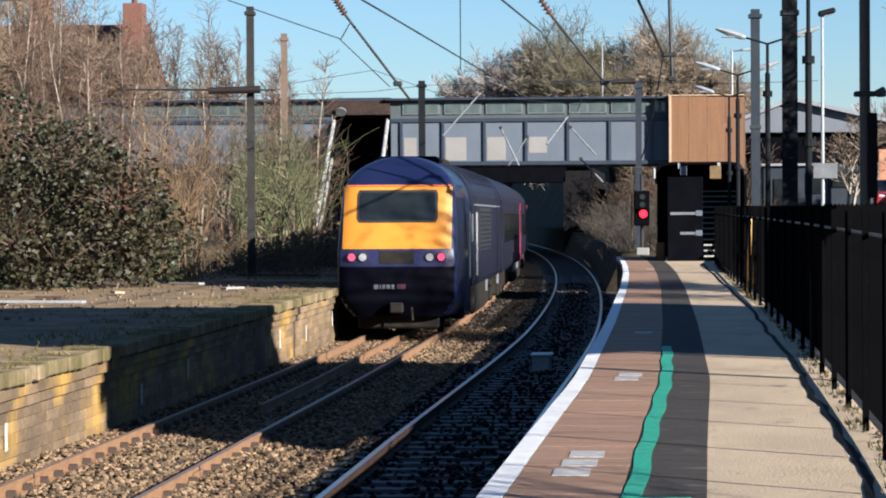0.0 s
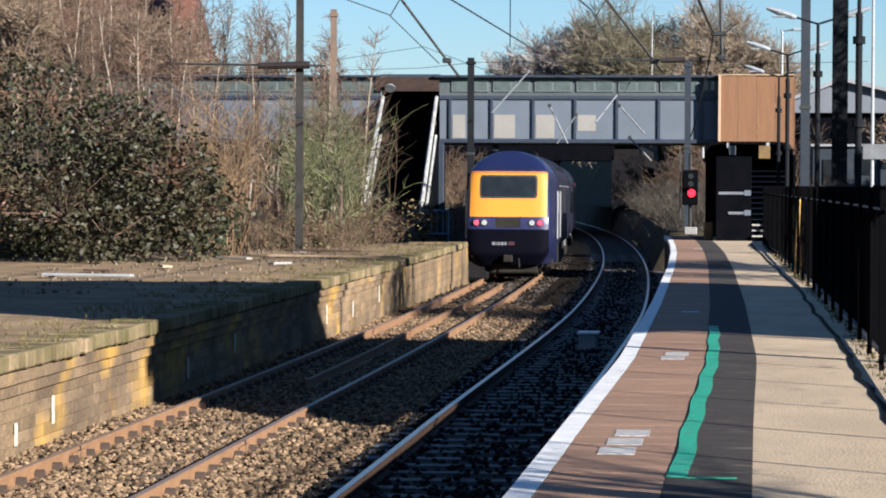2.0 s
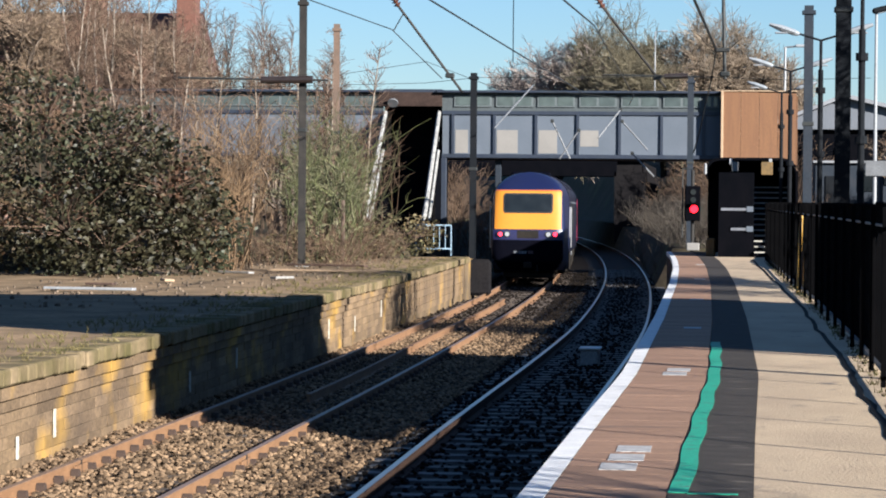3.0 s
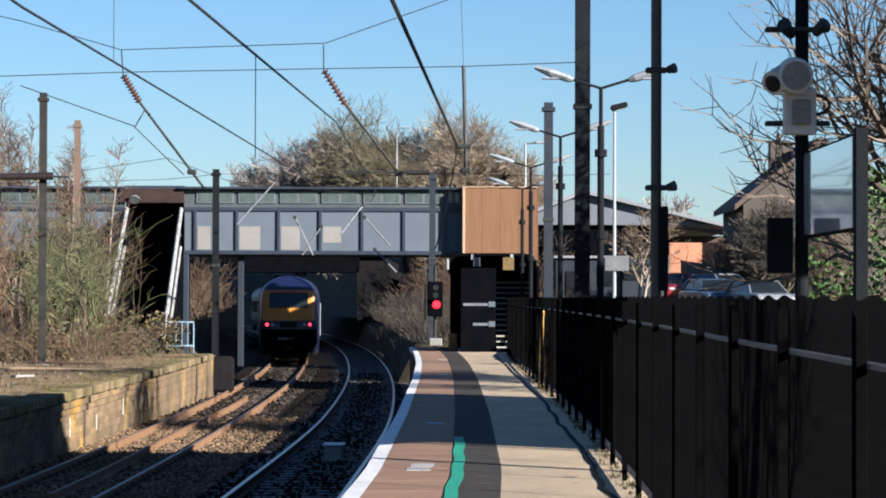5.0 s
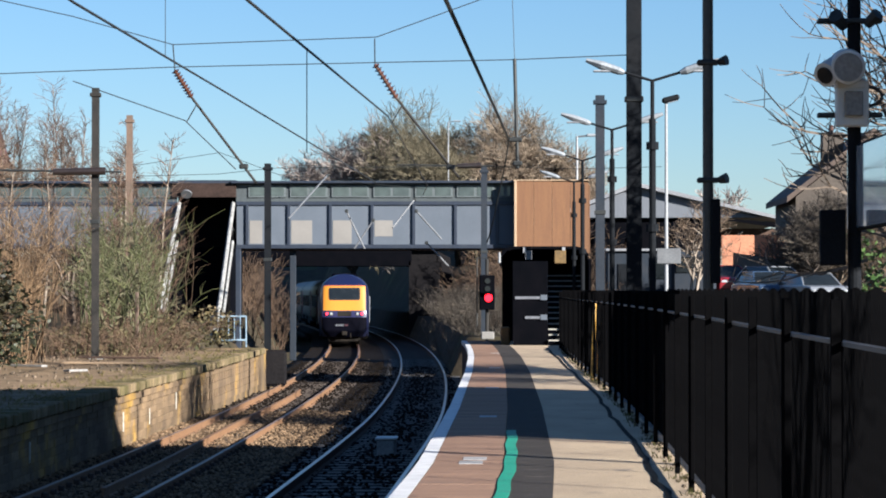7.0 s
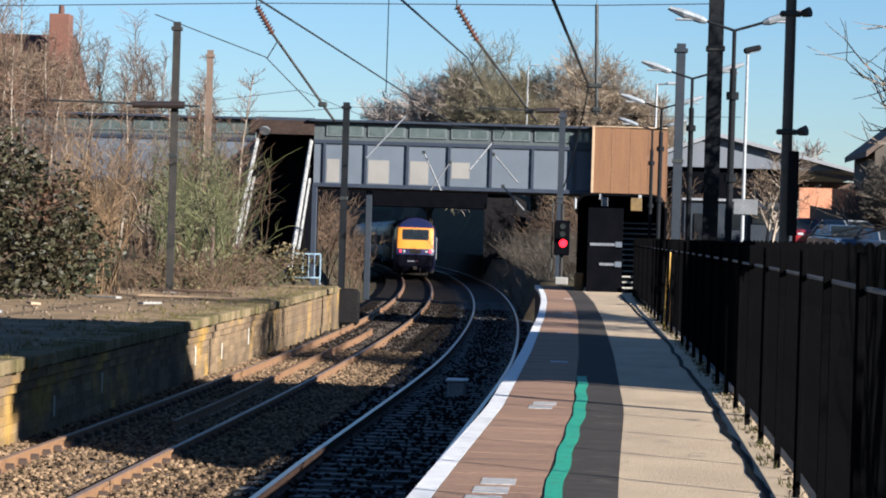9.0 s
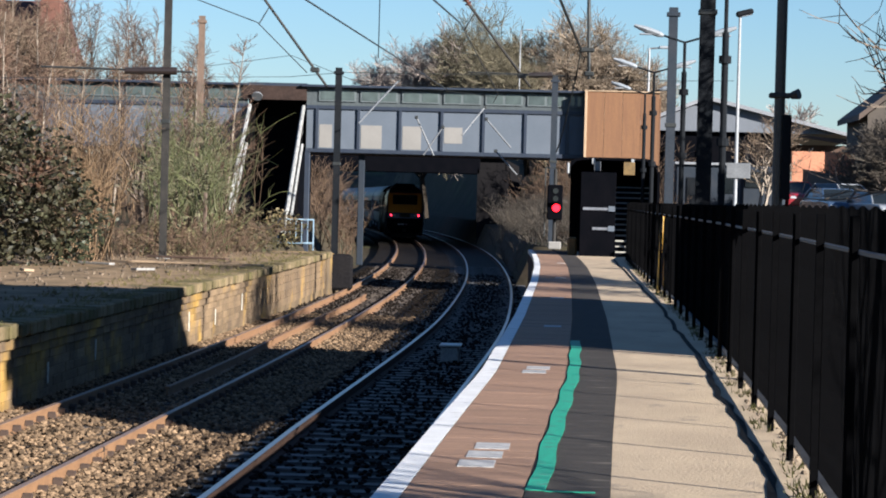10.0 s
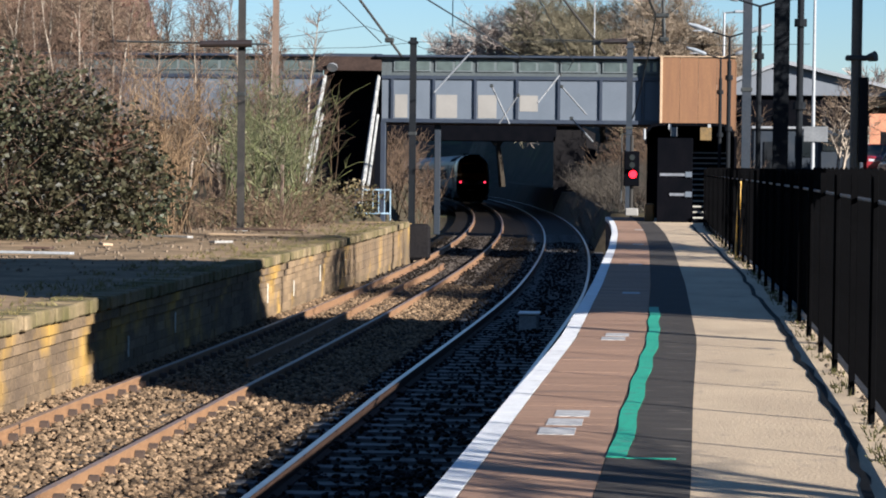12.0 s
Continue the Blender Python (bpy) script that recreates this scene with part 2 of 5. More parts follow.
def prism(bm, pts, axis, a, b):
    """Extrudes a polygon of (u, v) along axis 'x' or 'y' from a to b; v is z."""
    mk = (lambda u, v, s: (s, u, v)) if axis == "x" else (lambda u, v, s: (u, s, v))
    lo = [bm.verts.new(mk(u, v, a)) for u, v in pts]
    hi = [bm.verts.new(mk(u, v, b)) for u, v in pts]
    k = len(pts)
    for i in range(k):
        bm.faces.new((lo[i], lo[(i + 1) % k], hi[(i + 1) % k], hi[i]))
    bm.faces.new(lo[::-1])
    bm.faces.new(hi)
    bmesh.ops.recalc_face_normals(bm, faces=bm.faces)
    return bm


def sweep(bm, path, profile, closed=True):
    """Sweeps a profile of (offset to the right, height) along a path of (x, y, z)."""
    rings = []
    for i, p in enumerate(path):
        a, b = Vector(path[max(i - 1, 0)]), Vector(path[min(i + 1, len(path) - 1)])
        d = (b - a).normalized()
        right = Vector((d.y, -d.x, 0)).normalized()
        rings.append([bm.verts.new(Vector(p) + right * u + Vector((0, 0, v))) for u, v in profile])
    k = len(profile)
    for r0, r1 in zip(rings, rings[1:]):
        for i in range(k if closed else k - 1):
            bm.faces.new((r0[i], r0[(i + 1) % k], r1[(i + 1) % k], r1[i]))
    if closed:
        bm.faces.new(rings[0])
        bm.faces.new(rings[-1][::-1])
    bmesh.ops.recalc_face_normals(bm, faces=bm.faces)
    return bm


class Soup:
    """Collects many small meshes and joins them into one object."""

    def __init__(self):
        self.v, self.f = [], []

    def tube(self, p, q, r, r2, n=3):
        d = (q - p)
        if d.length < 1e-6:
            return
        d.normalize()
        u = d.orthogonal().normalized()
        w = d.cross(u)
        k = len(self.v)
        for c, rr in ((p, r), (q, r2)):
            for i in range(n):
                a = 2 * math.pi * i / n
                self.v.append(tuple(c + (u * math.cos(a) + w * math.sin(a)) * rr))
        for i in range(n):
            self.f.append((k + i, k + (i + 1) % n, k + n + (i + 1) % n, k + n + i))

    def leaf(self, c, size, rng):
        d = Vector((rng.uniform(-1, 1), rng.uniform(-1, 1), rng.uniform(-0.6, 0.8))).normalized()
        s = d.cross(Vector((rng.uniform(-1, 1), rng.uniform(-1, 1), rng.uniform(-1, 1)))).normalized() * size * 0.3
        k = len(self.v)
        bend = Vector((0, 0, -0.15 * size))
        self.v += [tuple(c), tuple(c + d * size * 0.5 + s), tuple(c + d * size + bend), tuple(c + d * size * 0.5 - s)]
        self.f += [(k, k + 1, k + 2), (k, k + 2, k + 3)]

    def done(self, name, material, parent=None, label="", smooth=False):
        me = bpy.data.meshes.new(name)
        me.from_pydata(self.v, [], self.f)
        me.materials.append(M[material])
        if smooth:
            for p in me.polygons:
                p.use_smooth = True
        ob = new(name, me)
        ob.parent = parent
        return tagged(ob, label) if label else ob


# ---- the plan: curves of the line ----
def bend(y):
    return -((y - 33.0) ** 2) / 3500.0 if y > 33 else -((33 - y) ** 2) / 3500.0


def rail_z(y):
    return -0.92 - 0.0038 * min(max(y - 30, 0), 75) - 0.0012 * max(y - 105, 0)


TRACK_L, TRACK_R = -5.47, -2.45


def track(x0, y, dz=0.0):
    """A point of a rail or track; the two tracks draw a little apart on the curve."""
    apart = 0.08 + 0.24 * smooth01((y - 28) / 34) if x0 > -4 else -0.04
    return Vector((x0 + bend(y) + apart, y, rail_z(y) + dz))


EDGE = [(-14, -2.2), (4, -1.45), (9, -1.27), (13.6, -1.15), (19.7, -1.06), (26.3, -0.94), (39, -0.93), (55.5, -1.01), (68, -1.15), (76.5, -1.32), (84, -1.52), (90, -1.75)]
FENCE = [(-14, 1.1), (5, 1.33), (9.5, 1.38), (14, 1.43), (19, 1.52), (24, 1.57), (31, 1.63), (44, 1.61), (60, 1.48), (78, 1.39)]


def along(table, y):
    return float(np.interp(y, [a for a, _ in table], [b for _, b in table]))


def old_edge(y):
    return -6.82 + bend(y) * 0.75


def spread(a, b, step):
    k = max(1, round((b - a) / step))
    return [a + (b - a) * i / k for i in range(k + 1)]


def smooth01(v):
    v = min(max(v, 0.0), 1.0)
    return v * v * (3 - 2 * v)


def ground_z(x, y):
    mid = (TRACK_L + TRACK_R) / 2 + bend(min(max(y, 0), 420))
    bed = rail_z(min(y, 260)) - 0.3
    z = bed - 0.15
    if abs(x - mid) < 3.3:
        return z
    if x < mid:
        foot = -19.0 + 5.8 * smooth01((y - 52) / 12) + 3.8 * smooth01((y - 60) / 24)
        if y > 84:
            foot = -9.4 + bend(y) - bend(84)
        z += 2.2 * smooth01((foot - x) / 1.8) + 4.0 * smooth01((foot - 6 - x) / 16)
    else:
        if y < 95:
            z = bed - 0.1 + (1.1 - 0.0 * y) * smooth01((x - 1.9) / 0.5) + 1.7 * smooth01((y - 35) / 40) * smooth01((x - 2.2) / 1.5)
        else:
            z += (5.2 * smooth01((x - mid - 3.6) / 6.5) * smooth01((y - 105) / 40) + 9 * smooth01((y - 215) / 60) * smooth01((x - mid - 4) / 10)) * (1 - smooth01((x - 1.0) / 5))
            z = max(z, (bed - 0.1 + 2.65 + 0.03 * min(max(y - 115, -15), 30)) * smooth01((x - 2.2) / 1.5))
    return z + 0.06 * noise.noise(Vector((x * 0.6, y * 0.6, 0)))


# ---- setting ----
def build_ground():
    xs = [-2500, -900, -300, -120, -70, -45] + [-35 + i * 0.75 for i in range(75)] + [24, 30, 40, 60, 120, 300, 900, 2500]
    ys = [-800, -200, -60, -20, -5] + [i * 1.5 for i in range(150)] + [232, 245, 260, 290, 340, 420, 700, 1500, 4000]
    bm = bmesh.new()
    g = [[bm.verts.new((x + bend(min(max(y, 33), 300)), y, ground_z(x + bend(min(max(y, 33), 300)), y))) for x in xs] for y in ys]
    for j in range(len(ys) - 1):
        for i in range(len(xs) - 1):
            bm.faces.new((g[j][i], g[j][i + 1], g[j + 1][i + 1], g[j + 1][i]))
    tagged(part("ground", bm, "ground", smooth=True), "rough earth and grass of the railway banks", "ground", kind="structure")


def build_platform():
    deck = thing("platform_floor", "sunlit station platform with brown paving and white edge line", "platform", kind="structure")
    ys = spread(-14, 90, 1.5)
    for name, material, a, b, z0, z1 in (("edge_stone", "white", 0.0, 0.15, -0.12, 0.0), ("asphalt_surface", "asphalt", 1.32, 2.9, -0.1, -0.002), ("tar_strip", "tar", 0.84, 1.33, -0.1, 0.002)):
        bm = bmesh.new()
        sweep(bm, [(along(EDGE, y), y, 0) for y in ys], [(a, z0), (a, z1), (b, z1), (b, z0)])
        part(name, bm, material, deck)
    bm = bmesh.new()
    sweep(bm, [(along(EDGE, y), y, 0) for y in ys], [(0.02, -1.6), (0.02, -0.12), (2.9, -0.12), (2.9, -1.6)])
    part("platform_wall", bm, "darkbrick", deck)
    return deck


def build_paving(deck):
    """Brown paving slabs between the white edge and the tar strip."""
    cache = {}
    y, k = -13.9, 0
    while y < 89.5:
        for c in range(1):
            a = 0.15
            bm = bx(a + 0.004, a + 0.686, 0.002, 0.448, -0.05, 0.0, 0.003) if not cache else None
            if "slab" not in cache:
                cache["slab"] = part("slab", bm, "brownpave", deck)
                ob = cache["slab"]
                ob.data.transform(Matrix.Translation((-0.345 - 0.15, -0.225, 0)))
            else:
                ob = new("slab", cache["slab"].data)
                ob.parent = deck
            ang = math.atan2(along(EDGE, y + 0.6) - along(EDGE, y), 0.6)
            off = a + 0.345
            ob.matrix_basis = pose(along(EDGE, y + 0.225) + off, y + 0.225, -0.001 + 0.002 * random.random(), 0, 0, -math.degrees(ang))
        y += 0.45
        k += 1


def rail_path(x0, y0, y1, step=2.0):
    return [tuple(track(x0, y)) for y in spread(y0, y1, step)]


def build_tracks():
    # platform track: darker rail and sleeper colours stand in for shade
    for nm, x0, shaded in (("track", TRACK_L, False), ("track", TRACK_R, True)):
        tr = thing(nm, "railway track beside the platform, coloured dark for shade" if shaded else "railway track with rust-sided rails on timber sleepers", "railway track", "tracks", kind="structure")
        for s in (-0.7525, 0.7525):
            bm = bmesh.new()
            sweep(bm, rail_path(x0 + s, -14, 300), [(-0.07, -0.155), (0.07, -0.155), (0.07, -0.14), (0.015, -0.12), (0.015, -0.045), (0.036, -0.035), (0.036, -0.004), (-0.036, -0.004), (-0.036, -0.035), (-0.015, -0.045), (-0.015, -0.12), (-0.07, -0.14)])
            rail = part("rail", bm, "rustdark" if shaded else "rust", tr)
            bm = bmesh.new()
            sweep(bm, rail_path(x0 + s, -14, 300), [(-0.033, -0.006), (-0.03, 0.0), (0.03, 0.0), (0.033, -0.006)])
            part("running_surface", bm, "railtop" if shaded else "wornrail", rail, "worn bright top of the rail")
        first = None
        y = 2.0
        while y < 120:
            if first is None:
                first = part("sleeper", bx(-1.3, 1.3, -0.125, 0.125, -0.3, -0.155, 0.01), "sootshadesleeper" if shaded else "sleeper", tr)
                ob = first
            else:
                ob = new("sleeper", first.data)
                ob.parent = tr
            p = track(x0, y)
            ob.matrix_basis = pose(*p, 0, 0, -math.degrees(math.atan2(bend(y + 0.5) - bend(y - 0.5), 1.0)) * -1)
            y += 0.66


def build_ballast():
    rng = np.random.default_rng(5)
    ico = [(0, 0, 1), (0.9, 0, 0.45), (0.28, 0.85, 0.45), (-0.72, 0.53, 0.45), (-0.72, -0.53, 0.45), (0.28, -0.85, 0.45), (0.5, 0.6, -0.5), (-0.7, 0.0, -0.5), (0.5, -0.6, -0.5)]
    ifc = [(0, 1, 2), (0, 2, 3), (0, 3, 4), (0, 4, 5), (0, 5, 1), (1, 6, 2), (2, 7, 3), (3, 7, 4), (4, 8, 5), (5, 8, 1), (1, 8, 6), (2, 6, 7), (4, 7, 8)]
    ico = np.array(ico)
    # platform-side and far stones are coloured dark in place of shade
    for name, material, lo, hi, label, count in (("ballast", "stone", -7.05, -3.6, "grey-brown crushed stone ballast between the tracks", 30000), ("sooty_ballast", "darkstone", -3.6, -1.1, "ballast of the platform track, darkened to stand in for shade", 7000), ("dirty_ballast", "shadestone", -7.05, -3.6, "ballast further along the line, shade put in its colour", 4000)):
        V, Fc = [], []
        k = 0
        for i in range(count):
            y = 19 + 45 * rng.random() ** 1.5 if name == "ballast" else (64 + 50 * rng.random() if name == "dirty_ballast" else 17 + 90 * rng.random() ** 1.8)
            x = lo + (hi - lo) * rng.random()
            z = rail_z(y) - 0.16 + 0.03 * rng.random() + 0.02 * math.sin(x * 5.1)
            r = 0.019 + 0.02 * rng.random()
            a = rng.normal(size=(3, 3))
            q, _ = np.linalg.qr(a)
            pts = (ico * (0.8 + 0.5 * rng.random((9, 1)))) @ q * r * np.array([1.1, 1.1, 0.8]) + np.array([x + bend(y), y, z])
            V.append(pts)
            Fc += [(a_ + k, b_ + k, c_ + k) for a_, b_, c_ in ifc]
            k += 9
        me = bpy.data.meshes.new(name)
        me.from_pydata(np.concatenate(V).tolist(), [], Fc)
        me.materials.append(M[material])
        tagged(new(name, me), label, "ballast", kind="stuff")
    for name, material, lo, hi, label, ya, yb in (("ballast_bed", "ballast_bed", -7.3, -3.6, "packed ballast bed under the stones", -14, 64), ("ballast_bed", "shadestone", -7.3, -3.6, "ballast bed further along, shade put in its colour", 64, 300), ("ballast_bed", "darkstone", -3.6, -0.9, "ballast bed beside the platform, darkened to stand in for shade", -14, 300)):
        bm = bmesh.new()
        sweep(bm, [(bend(y), y, rail_z(y)) for y in spread(ya, yb, 2)], [(lo, -0.6), (lo, -0.168), (hi, -0.168), (hi, -0.6)])
        tagged(part(name, bm, material), label, "ballast", kind="structure")


def build_old_platform():
    op = thing("old_platform", "disused overgrown platform with a stained brick face", "platform", kind="structure")
    ys = spread(-14, 78, 1.5)
    bm = bmesh.new()
    ring = [[bm.verts.new((old_edge(y) - u, y, -0.03 + 0.05 * noise.noise(Vector((u, y * 0.7, 3))) * (u > 0.5))) for u in (0.45, 0.8, 1.3, 2, 2.8, 3.6, 4.5, 5.5, 7, 9, 12, 16)] for y in ys]
    for a, b in zip(ring, ring[1:]):
        for i in range(11):
            bm.faces.new((a[i], b[i], b[i + 1], a[i + 1]))
    part("old_platform_top", bm, "oldplat", op, smooth=True)
    bm = bmesh.new()
    sweep(bm, [(old_edge(y), y, 0) for y in ys], [(-0.35, -1.7), (-0.35, -0.06), (-0.125, -0.06), (-0.125, -1.7)])
    part("retaining_wall", bm, "mortar", op)
    return op


build_ground()
deck = build_platform()
build_tracks()
build_ballast()
old_platform = build_old_platform()


# ---- palisade fence ----
def build_fence():
    f = thing("palisade_fence", "tall black steel palisade fence along the platform", "fence")
    top = 1.68
    y, posts = -9.6, []
    while y < 79:
        posts.append(y)
        y += 2.3
    pm = None
    for y in posts:
        x = along(FENCE, y)
        if pm is None:
            pm = part("post", bx(-0.05, 0.0, -0.009, 0.009, -0.3, top - 0.04, 0.003), "black", f)
            ob = pm
        else:
            ob = new("post", pm.data)
            ob.parent = f
        ob.matrix_basis = pose(x - 0.06, y, 0)
    for z in (0.1, 1.46):
        bm = bmesh.new()
        sweep(bm, [(along(FENCE, y) - 0.035, y, z) for y in spread(-9.6, 79, 1.15)], [(-0.03, -0.009), (-0.03, 0.009), (0.016, 0.009), (0.016, -0.009)])
        # grey instead of black: the glint of the top edge is painted in
        part("rail", bm, "glintgrey", f, "horizontal rail, lightened to grey for its top-edge glint")
    bm = bmesh.new()
    pts = [(-0.034, 0.02), (0.034, 0.02), (0.034, top - 0.05), (0.018, top), (0.0, top - 0.03), (-0.018, top), (-0.034, top - 0.05)]
    prism(bm, [(a * 0.09, b) for a, b in pts], "x", 0.0, 0.013)
    pale, n = None, 0
    rest = Soup()
    y = -9.55
    while y < 79:
        x = along(FENCE, y)
        if 6.0 < y < 28.6:
            if pale is None:
                pale = part("pale", bm, "black", f)
                ob = pale
            else:
                ob = new("pale", pale.data)
                ob.parent = f
            ob.matrix_basis = pose(x, y, 0.01 * math.sin(y * 9.1))
        else:
            rest.tube(Vector((x + 0.01, y, 0.02)), Vector((x + 0.01, y, top - 0.01)), 0.0045, 0.004, 4)
        n += 1
        y += 0.078
    tagged(rest.done("pale_row", "black", f), kind="stuff")


# fence rail colour, lightened to hold the glint
M["glintgrey"] = mat("glint_grey_paint", (0.05, 0.05, 0.052), 0.5, (0.02, 0.02, 0.021), 4, 30, 0.05)


# ---- the train ----
def nose_half(z):
    if z < 0.95:
        return 1.24 - 0.3 * ((0.95 - z) / 0.55) ** 1.6
    if z < 2.85:
        return 1.2 + 0.06 * math.sin((z - 0.4) / 2.45 * math.pi)
    k = min((z - 2.85) / 0.95, 1.0)
    return 1.2 * math.sqrt(max(1 - k ** 2.2, 0.0))


def nose_back(z):
    if z < 0.75:
        return 0.32 * (0.75 - z) / 0.45
    if z < 1.75:
        return 0.0 + 0.05 * (z - 0.75)
    if z < 3.1:
        return 0.05 + (z - 1.75) * 0.42
    return 0.617 + (z - 3.1) ** 1.3 * 1.6


def nose_at(z, a, out=0.0):
    """A point of the cab's nose at height z; a runs from -1 to 1 across the front."""
    ang = a * math.pi / 2
    e = 0.36
    sx = math.copysign(abs(math.sin(ang)) ** e, ang) if abs(ang) > 1e-9 else 0.0
    cx = abs(math.cos(ang)) ** e
    w = nose_half(z)
    d = 0.55
    p = Vector((w * sx, nose_back(z) + d * (1 - cx), z))
    return p + Vector((out * sx * 0.9, -out * cx, 0))


def nose_patch(name, material, parent, z0, z1, x_half, out, label="", x_off=0.0, rows=8, cols=14, rim=0.0):
    """A panel that follows the nose: from z0 to z1, x_half to each side of x_off."""
    bm = bmesh.new()
    g = []
    for j in range(rows + 1):
        z = z0 + (z1 - z0) * j / rows
        line = []
        for i in range(cols + 1):
            want = x_off + x_half * (2 * i / cols - 1)
            s = max(min(want / nose_half(z), 0.9999), -0.9999)
            if rim and j in (0, rows):
                s = (x_off + (want - x_off) * (1 - rim)) / nose_half(z)
                s = max(min(s, 0.9999), -0.9999)
            a = math.copysign(math.asin(abs(s) ** (1 / 0.36)), s) / (math.pi / 2)
            line.append(bm.verts.new(nose_at(z, a, out)))
        g.append(line)
    for j in range(rows):
        for i in range(cols):
            bm.faces.new((g[j][i], g[j][i + 1], g[j + 1][i + 1], g[j + 1][i]))
    return part(name, bm, material, parent, label, smooth=True)


def car_profile():
    pts = []
    for k in range(25):
        a = math.pi * k / 24
        pts.append((1.36 * math.cos(a), 2.75 + 1.05 * math.sin(a) ** 0.8))
    return [(1.3, 0.92), (1.36, 1.05), (1.37, 1.4), (1.37, 2.4)] + pts + [(-1.37, 2.4), (-1.37, 1.4), (-1.36, 1.05), (-1.3, 0.92)]


def body_shell(bm, y0, y1):
    prof = car_profile()
    rings = [[bm.verts.new((u, y, v)) for u, v in prof] for y in (y0, y1)]
    k = len(prof)
    for i in range(k):
        bm.faces.new((rings[0][i], rings[0][(i + 1) % k], rings[1][(i + 1) % k], rings[1][i]))
    bm.faces.new(rings[0])
    bm.faces.new(rings[1][::-1])
    bmesh.ops.recalc_face_normals(bm, faces=bm.faces)
    return bm


def add_bogie(car, yc):
    b = part("bogie", bx(-1.05, 1.05, yc - 1.6, yc + 1.6, 0.42, 0.72, 0.05), "underframe", car)
    for s in (-1, 1):
        part("side_frame", bx(s * 1.05 - 0.08, s * 1.05 + 0.08, yc - 1.8, yc + 1.8, 0.35, 0.62, 0.04), "underframe", b)
        part("damper", rd((s * 1.16, yc - 0.5, 0.35), (s * 1.16, yc + 0.1, 0.95), 0.05), "greysteel", b)
        for w in (-1.3, 1.3):
            part("axle_box", bx(s * 1.12 - 0.14, s * 1.12 + 0.14, yc + w - 0.18, yc + w + 0.18, 0.28, 0.62, 0.04), "underframe", b)
    for w in (-1.3, 1.3):
        bm = bmesh.new()
        for s in (-1, 1):
            rod(bm, (s * 0.68, yc + w, 0.46), (s * 0.81, yc + w, 0.46), 0.46, n=20)
        rod(bm, (-0.68, yc + w, 0.46), (0.68, yc + w, 0.46), 0.08, n=8)
        part("wheelset", bm, "underframe", b)


def build_power_car():
    car = thing("power_car", "blue diesel power car with yellow end and lit tail lamps", "train")
    bm = bmesh.new()
    zs = [0.42 + (3.8 - 0.42) * (1 - (1 - j / 34) ** 1.25) for j in range(35)]
    cols = [math.copysign(0.5 * (1 - math.cos(math.pi * abs(i / 24 - 1))), i - 24) for i in range(49)]
    g = [[bm.verts.new(nose_at(z, a)) for a in cols] for z in zs]
    for j in range(34):
        for i in range(48):
            bm.faces.new((g[j][i], g[j][i + 1], g[j + 1][i + 1], g[j + 1][i]))
    # skirt from the nose back to the body
    for side in (0, 48):
        back = [bm.verts.new((math.copysign(1.35 if z < 2.75 else 1.35 * math.sqrt(max(1 - ((z - 2.75) / 1.05) ** 2.2, 0)), g[0][side].co.x), 3.4, z)) for z in zs]
        for j in range(34):
            bm.faces.new((g[j][side], g[j + 1][side], back[j + 1], back[j]))
    bmesh.ops.remove_doubles(bm, verts=bm.verts, dist=0.002)
    bmesh.ops.recalc_face_normals(bm, faces=bm.faces)
    part("cab_nose", bm, "trainblue", car, smooth=True)
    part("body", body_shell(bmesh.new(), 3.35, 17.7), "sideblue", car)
    nose_patch("warning_panel", "yellow", car, 1.83, 3.13, 1.125, 0.014, "bright yellow warning panel", rows=14, cols=30)
    w = nose_patch("windscreen_surround", "rubber", car, 2.38, 3.06, 0.83, 0.026, "black rubber window surround", rim=0.05)
    nose_patch("windscreen", "trainglass", w, 2.43, 3.01, 0.775, 0.034, "dark tinted windscreen", rim=0.05)
    nose_patch("orange_line", "orangeline", car, 3.14, 3.17, 1.09, 0.014, "thin orange cant-rail line", rows=1)
    nose_patch("lamp_panel", "lampband", car, 1.48, 1.82, 1.17, 0.012, "dark band that holds the lamps", rows=3)
    nose_patch("door_cover", "underframe", car, 1.52, 1.79, 0.36, 0.02, "dark number panel", rows=2)
    for s in (-1, 1):
        for kind, xo, rr in (("tail_lamp", 0.92, 0.075), ("headlamp", 0.69, 0.085)):
            want = s * xo
            z = 1.66
            a = math.copysign(math.asin((abs(want) / nose_half(z)) ** (1 / 0.36)), want) / (math.pi / 2)
            p = nose_at(z, a, 0.02)
            bez = part("lamp_cluster", rd(p + Vector((0, 0.06, 0)), p + Vector((0, -0.02, 0)), rr + 0.025, n=18), "rubber", car)
            part(kind, rd(p, p + Vector((0, -0.035, 0)), rr, rr * 0.9, n=18), "tail" if kind == "tail_lamp" else "headlens", bez, "glowing red tail lamp" if kind == "tail_lamp" else "unlit white headlamp")
    # the valance is dark paint; its shade is put into the colour too
    nose_patch("valance", "navydark", car, 0.43, 1.46, 1.19, 0.012, "dark navy lower front with shade in its colour", rows=16, cols=30)
    # worn pale lettering shape and a small pink mark on the valance
    x = -0.46
    for wd in (0.09, 0.03, 0.06, 0.08, 0.06):
        nose_patch("marking", "greymark", car, 1.0, 1.09, wd / 2, 0.016, "pale worn marking", x_off=x + wd / 2, rows=1, cols=2)
        x += wd + 0.025
    nose_patch("marking", "pinkmark", car, 1.0, 1.1, 0.09, 0.016, "faded pink mark", x_off=0.1, rows=1, cols=3)
    part("coupler_cover", bx(-0.14, 0.14, -0.12, 0.2, 0.5, 0.72, 0.03), "underframe", car)
    part("air_pipe", rd((0.32, -0.05, 0.62), (0.34, -0.06, 0.35), 0.025), "underframe", car)
